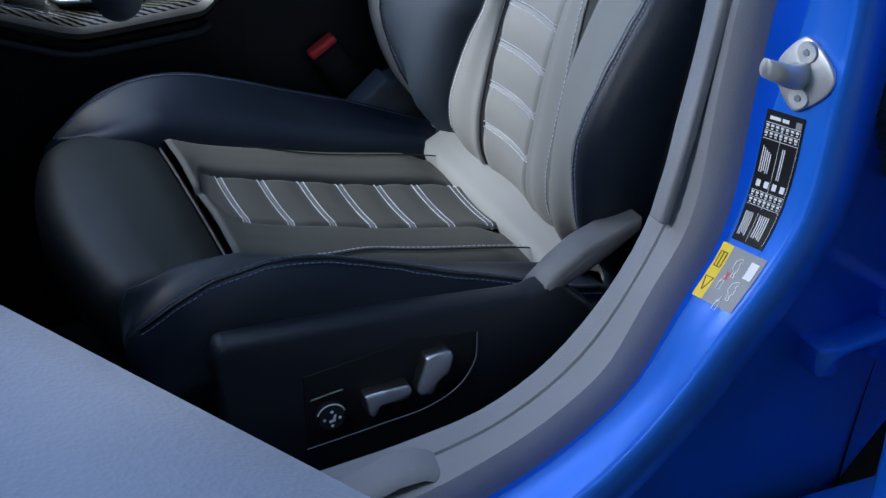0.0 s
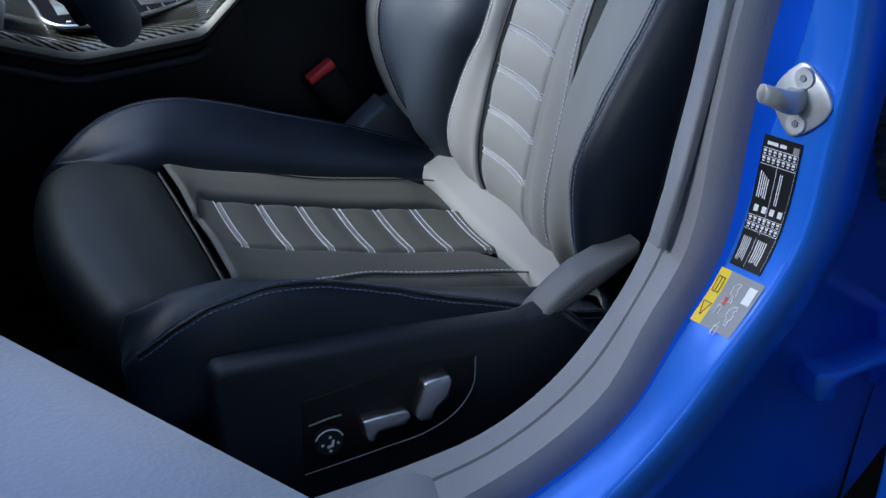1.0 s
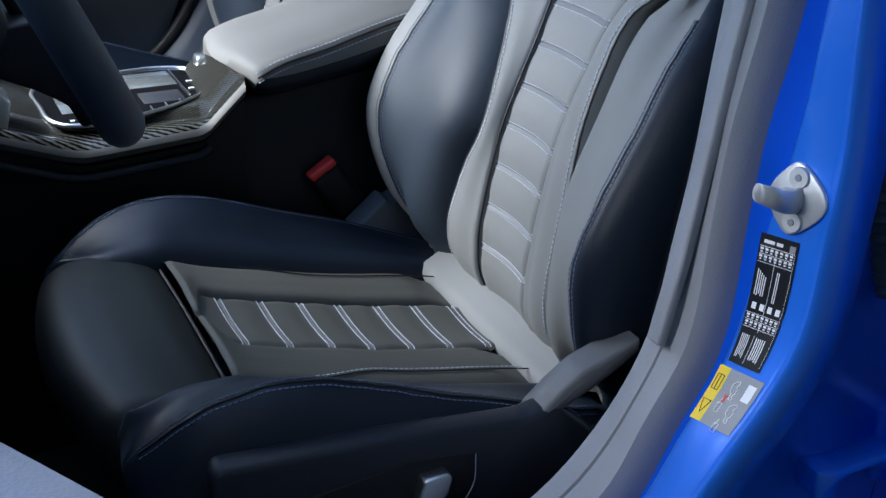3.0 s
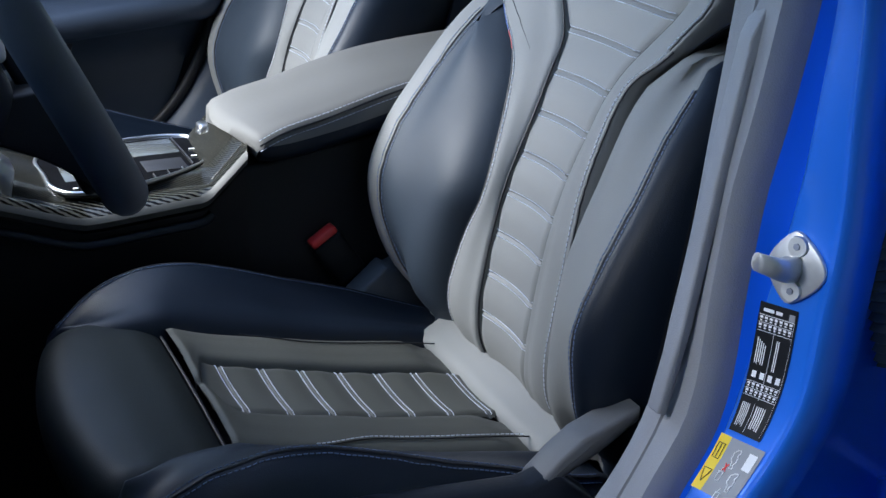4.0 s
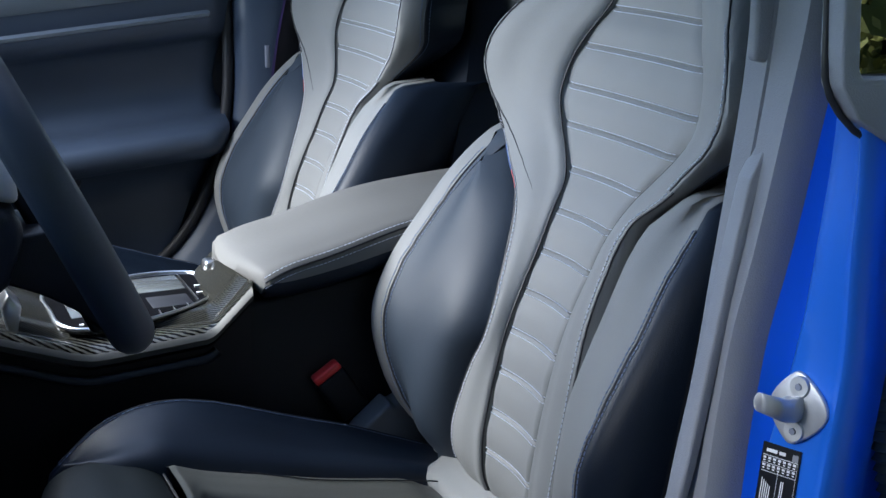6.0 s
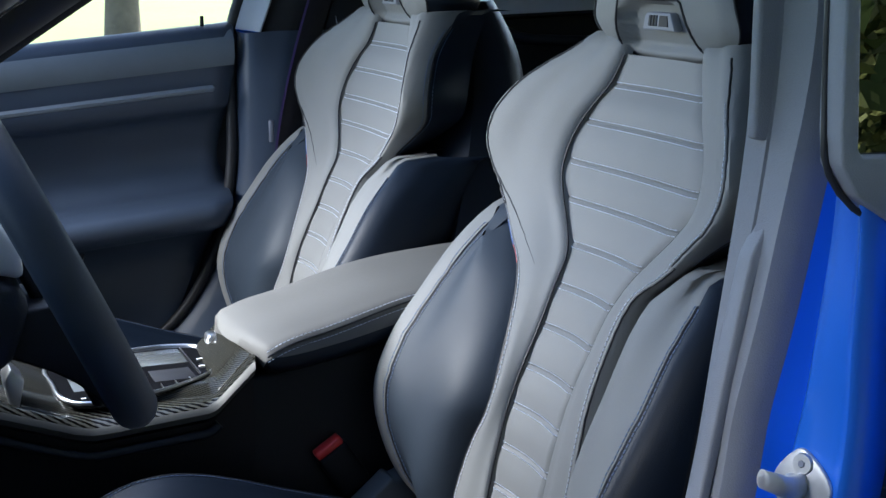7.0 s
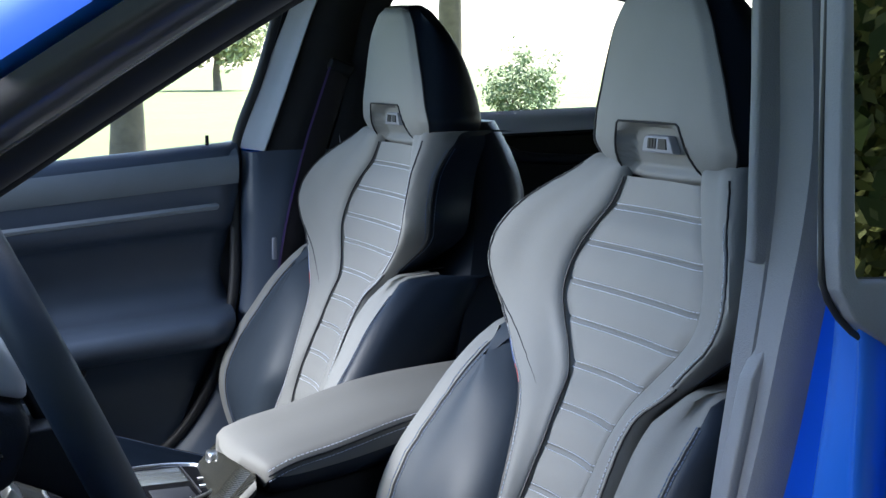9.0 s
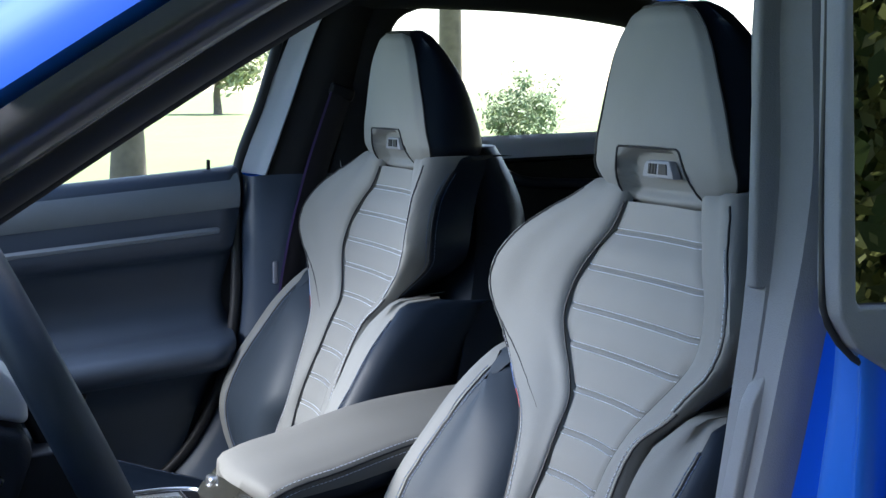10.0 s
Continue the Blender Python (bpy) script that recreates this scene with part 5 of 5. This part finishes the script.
bl = bmesh.new()
bmesh.ops.create_cone(bl, cap_ends=True, segments=12, radius1=0.006, radius2=0.005, depth=0.012)
bmesh.ops.transform(bl, matrix=pose(-0.1026, -0.462, 0.560, 90), verts=bl.verts)
part("bolt", bl, STEEL, hinge, "steel bolt")

boot = spline([(-0.094, -0.47, 0.80), (-0.086, -0.468, 0.765), (-0.078, -0.466, 0.73), (-0.07, -0.462, 0.70)], 48)
part("wiring_boot", tube(boot, lambda u: 0.0125 + 0.0022 * math.sin(u * 2 * math.pi * 12), 16), material("grey_green_rubber", (0.10, 0.12, 0.12), 0.5, scale=40), nr, "ribbed rubber wiring boot")

# open front door: leaf swung out, its padded top under the camera's line
hx, hy = -0.925, -0.482
dr = Vector((0.472, -0.882, 0)).normalized()
dn = Vector((dr.y, -dr.x, 0))
ND = thing("front_door", "open front door with a padded grey top and blue skin", "door")


def leaf(section, u0=0.0, u1=1.02):
    return grid([[Vector((hx, hy, 0)) + dr * (u0 + (u1 - u0) * k / 16) + dn * a + Vector((0, 0, z)) for a, z in section] for k in range(17)])


def sect(pts, n=20):
    return [(a, z) for _, a, z in spline([(0, a, z) for a, z in pts], n)]


bm = leaf(sect([(-0.012, 0.40), (-0.03, 0.55), (-0.025, 0.80), (-0.006, 0.931), (0.0, 0.9515), (0.008, 0.9585), (0.03, 0.9625), (0.07, 0.9625), (0.085, 0.956), (0.088, 0.940)], 40))
bmesh.ops.recalc_face_normals(bm, faces=bm.faces)
part("lining", bm, DARK_TRIM, ND, "padded grey lining")
bm = leaf(sect([(0.094, 0.945), (0.105, 0.940), (0.13, 0.90), (0.15, 0.75), (0.145, 0.55), (0.11, 0.40), (-0.012, 0.40)], 24))
bmesh.ops.recalc_face_normals(bm, faces=bm.faces)
part("outer_skin", bm, PAINT, ND, "blue painted skin")
part("glass_seal", leaf([(0.087, 0.93), (0.088, 0.955), (0.092, 0.958), (0.096, 0.95), (0.096, 0.93)]), RUBBER, ND)

# ---------------------------------------------------------------- console
con = thing("centre_console", "black centre console with carbon weave and silver trim", "console")
CP = lambda name, bm, mat, label="", parent=con, smooth=True: part(name, bm, mat, parent, label, smooth)
CP("body", prism([(-0.78, 0.62), (-0.62, 0.634), (-0.535, 0.604), (-0.405, 0.622), (-0.352, 0.664), (-0.30, 0.672), (-0.17, 0.690), (0.15, 0.72), (0.15, 0.27), (-0.78, 0.27)], "y", 0.292, 0.475, 0.006), SHELL, "black console body")
NE = [(-0.345, 0.690), (-0.388, 0.6495), (-0.396, 0.6455), (-0.505, 0.637), (-0.525, 0.6365), (-0.545, 0.641), (-0.62, 0.668), (-0.70, 0.70)]
nd = np.concatenate([[0], np.cumsum(np.hypot(*np.diff(np.array(NE), axis=0).T))])
ne = [(float(np.interp(s, nd, [p[0] for p in NE])), 0.0, float(np.interp(s, nd, [p[1] for p in NE]))) for s in np.linspace(0, nd[-1], 61)]
top = []
for x, _, z in ne:
    zt = max(0.651, z + 0.003) + 0.004 * step(-0.40, -0.34, x)
    top.append([(x, 0.271, z), (x + 0.003, 0.280, z + 0.004), (x + 0.01, 0.318, zt - 0.007), (x + 0.012, 0.332, zt), (x + 0.014, 0.36, zt + 0.001), (x + 0.018, 0.42, zt + 0.001), (x + 0.02, 0.49, zt - 0.004)])
CP("carbon_cover", grid([r[2:] for r in top]), CARBON, "glossy carbon weave cover")
CP("carbon_edge", grid([r[:3] for r in top]), CARBON_EDGE, "coarse glossy carbon weave along the edge")
CP("silver_band", grid([[(x, 0.274, z + 0.001), (x, 0.268, z - 0.001), (x - 0.001, 0.2645, z - 0.006), (x - 0.0015, 0.2665, z - 0.0125), (x - 0.002, 0.276, z - 0.0145)] for x, _, z in ne]), ALU, "satin silver band")
CP("lower_rim", tube([(x - 0.004, 0.276, z - 0.033) for x, _, z in ne[8:]], 0.006, 8), PLASTIC)
CP("side_wall", grid([[(x, 0.278, z - 0.02), (x, 0.283, z - 0.06), (x, 0.288, 0.28)] for x, _, z in ne]), SHELL)
# gear selector field
fld = [(-0.372, 0.372), (-0.364, 0.395), (-0.357, 0.465), (-0.364, 0.492), (-0.385, 0.502), (-0.46, 0.502), (-0.53, 0.498), (-0.548, 0.47), (-0.551, 0.39), (-0.547, 0.335), (-0.536, 0.314), (-0.508, 0.305), (-0.46, 0.316), (-0.40, 0.348)]
fs = [(x, y) for x, y, _ in spline([(x, y, 0) for x, y in fld + [fld[0]]], 60)][:-1]
panel = CP("selector_panel", prism(fs, "z", 0.648, 0.6535), GLOSS, "gloss black selector panel")
CP("panel_frame", tube([(x, y, 0.6535) for x, y in fs], 0.0026, 8, closed=True), SILVER, "silver frame", panel)
CP("dark_display", block((0.048, 0.045, 0.0008), (-0.416, 0.380, 0.6538), 0.0002), PIPING, "", panel)
CP("tray_lid", block((0.085, 0.062, 0.0008), (-0.430, 0.455, 0.6538), 0.0002), GLOSS_GREY, "", panel)
CP("tray_lid", block((0.045, 0.10, 0.0008), (-0.510, 0.405, 0.6538), 0.0002), GLOSS_GREY, "", panel)
for k in range(5):
    CP("divider", block((0.001, 0.016, 0.001), (-0.400 - 0.018 * k, 0.352 - 0.007 * k, 0.6548), 0.0), SILVER, "", panel)
CP("divider", block((0.0012, 0.115, 0.001), (-0.384, 0.43, 0.6548), 0.0), SILVER, "", panel)
CP("button_mark", block((0.007, 0.004, 0.0006), (-0.372, 0.43, 0.6546), 0.0), LABEL_WHITE, "", panel)
CP("button_mark", block((0.007, 0.004, 0.0006), (-0.376, 0.40, 0.6546), 0.0), LABEL_WHITE, "", panel)
for k in range(3):
    CP("button_mark", block((0.005, 0.004, 0.0006), (-0.500 - 0.013 * k, 0.325, 0.6546), 0.0), LABEL_WHITE, "", panel)
CP("start_key", prism([(-0.598, 0.655), (-0.590, 0.690), (-0.604, 0.705), (-0.612, 0.690), (-0.606, 0.66)], "y", 0.300, 0.345, 0.003), SILVER, "faceted silver key")
arm = thing("armrest", "grey leather armrest pad with pale stitching on the console", "armrest")
ats = [(-0.354, 0.678, 0.692), (-0.349, 0.673, 0.703), (-0.332, 0.672, 0.711), (-0.27, 0.680, 0.727), (-0.17, 0.701, 0.753), (-0.05, 0.713, 0.766), (0.12, 0.72, 0.771)]
secs = []
for i, (x, zl, zt) in enumerate(ats):
    g = 0.012 if i == 0 else 0.0
    sh = 0.022
    secs.append([(x + sh, 0.284 + g, zl), (x + sh, 0.274 + g, zl + 0.008), (x + sh, 0.272 + g, zt - 0.014), (x + sh * 0.9, 0.277 + g, zt - 0.005), (x + sh * 0.6, 0.295 + g, zt), (x, 0.375, zt + 0.003), (x - sh * 0.6 + 0.02, 0.455 - g, zt), (x + 0.01, 0.473 - g, zt - 0.006), (x + 0.01, 0.478 - g, zt - 0.018), (x + 0.01, 0.470 - g, zl)])
pad = part("pad", loft(secs, 54, 40, caps=True), ARM_LEATHER, arm)
# shade on the pad's near side, put in as a darker leather
pad.data.materials.append(SHADE_NAVY)
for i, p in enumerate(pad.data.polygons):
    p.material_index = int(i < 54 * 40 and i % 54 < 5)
sl = spline([(x + 0.0195, 0.2735, zt - 0.0095) for x, zl, zt in ats[1:]], 40)
sl2 = [(x, y - 0.001, z + 0.0005) for x, y, z in sl]
part("seam", tube(sl2, 0.0012, 6), PIPING, pad)
stitch([[(x, y + 0.0025, z + 0.0055) for x, y, z in sl2], [(x, y - 0.0006, z - 0.006) for x, y, z in sl2]], pad)
part("hinge_piece", block((0.016, 0.026, 0.018), (-0.348, 0.462, 0.668), 0.005, 3), SILVER, arm, "silver hinge piece")

buckle = thing("belt_buckle", "black seat belt buckle with a red button", "buckle")
bt = pose(-0.252, 0.281, 0.566, 0, -33, 0)
part("housing", block((0.040, 0.022, 0.060), (0, 0, -0.022), 0.006, 3, turn=None), SHELL, buckle)
part("button", block((0.036, 0.019, 0.010), (0, -0.001, 0.012), 0.003, 2), RED, buckle, "red release button")
part("stalk", block((0.022, 0.010, 0.26), (0, 0.003, -0.165), 0.003, 2), SHELL, buckle)
buckle.matrix_world = bt

# ---------------------------------------------------------------- steering wheel
wheel = thing("steering_wheel", "black leather steering wheel with satin silver spoke", "steering wheel")
wc, tl = Vector((-0.600, 0.0, 0.897)), radians(25)
ex, ez = Vector((0, 1, 0)), Vector((-math.sin(tl), 0, math.cos(tl)))
en = Vector((math.cos(tl), 0, math.sin(tl)))
rim = [wc + (ex * math.sin(a) + ez * max(math.cos(a), -0.74)) * 0.172 for a in [2 * math.pi * k / 72 for k in range(72)]]
part("rim", tube([tuple(p) for p in rim], 0.0190, 16, closed=True), material("black_leather", (0.042, 0.055, 0.076), 0.48, var=0.15, scale=20, bump=0.08, bscale=1200), wheel)
MW = Matrix.Translation(wc) @ Matrix((ex, ez, en)).transposed().to_4x4()
part("hub", local(block((0.10, 0.07, 0.05), (0, 0.095, -0.035), 0.022, 4), MW), SHELL, wheel, "black hub cover")
part("spoke", local(block((0.31, 0.034, 0.020), (0, 0.095, -0.016), 0.008, 3), MW), SHELL, wheel)
part("lower_spoke", local(block((0.030, 0.16, 0.016), (0, -0.07, -0.02), 0.006, 3), MW), SHELL, wheel)
part("spoke_trim", local(block((0.075, 0.045, 0.012), (-0.105, 0.098, -0.004), 0.005, 3), MW), SILVER, wheel, "satin silver spoke trim")
part("column_cover", prism([(-0.80, 0.80), (-0.80, 0.90), (-0.70, 0.895), (-0.622, 0.875), (-0.614, 0.852), (-0.630, 0.81), (-0.68, 0.785)], "y", -0.055, 0.055, 0.012, 3), PLASTIC, wheel, "dark column cover")
part("column_top", prism([(-0.80, 0.903), (-0.72, 0.945), (-0.648, 0.935), (-0.620, 0.905), (-0.618, 0.878), (-0.70, 0.898)], "y", -0.05, 0.05, 0.008, 3), material("pale_column", (0.55, 0.56, 0.58), 0.4, metal=0.2, var=0.05, scale=30), wheel, "satin silver column top")
part("lower_hub", prism([(-0.70, 0.85), (-0.66, 0.85), (-0.60, 0.855), (-0.565, 0.805), (-0.552, 0.765), (-0.556, 0.760), (-0.567, 0.772), (-0.58, 0.785), (-0.60, 0.798), (-0.63, 0.812), (-0.70, 0.822)], "y", -0.050, 0.050, 0.003, 2), SHELL, wheel, "black lower hub cover")
bb = bmesh.new()
bmesh.ops.create_uvsphere(bb, u_segments=16, v_segments=8, radius=0.010)
bmesh.ops.transform(bb, matrix=pose(-0.652, -0.056, 0.836) @ Matrix.Diagonal((1.2, 0.3, 0.7, 1)), verts=bb.verts)
part("button", bb, GLOSS, wheel)
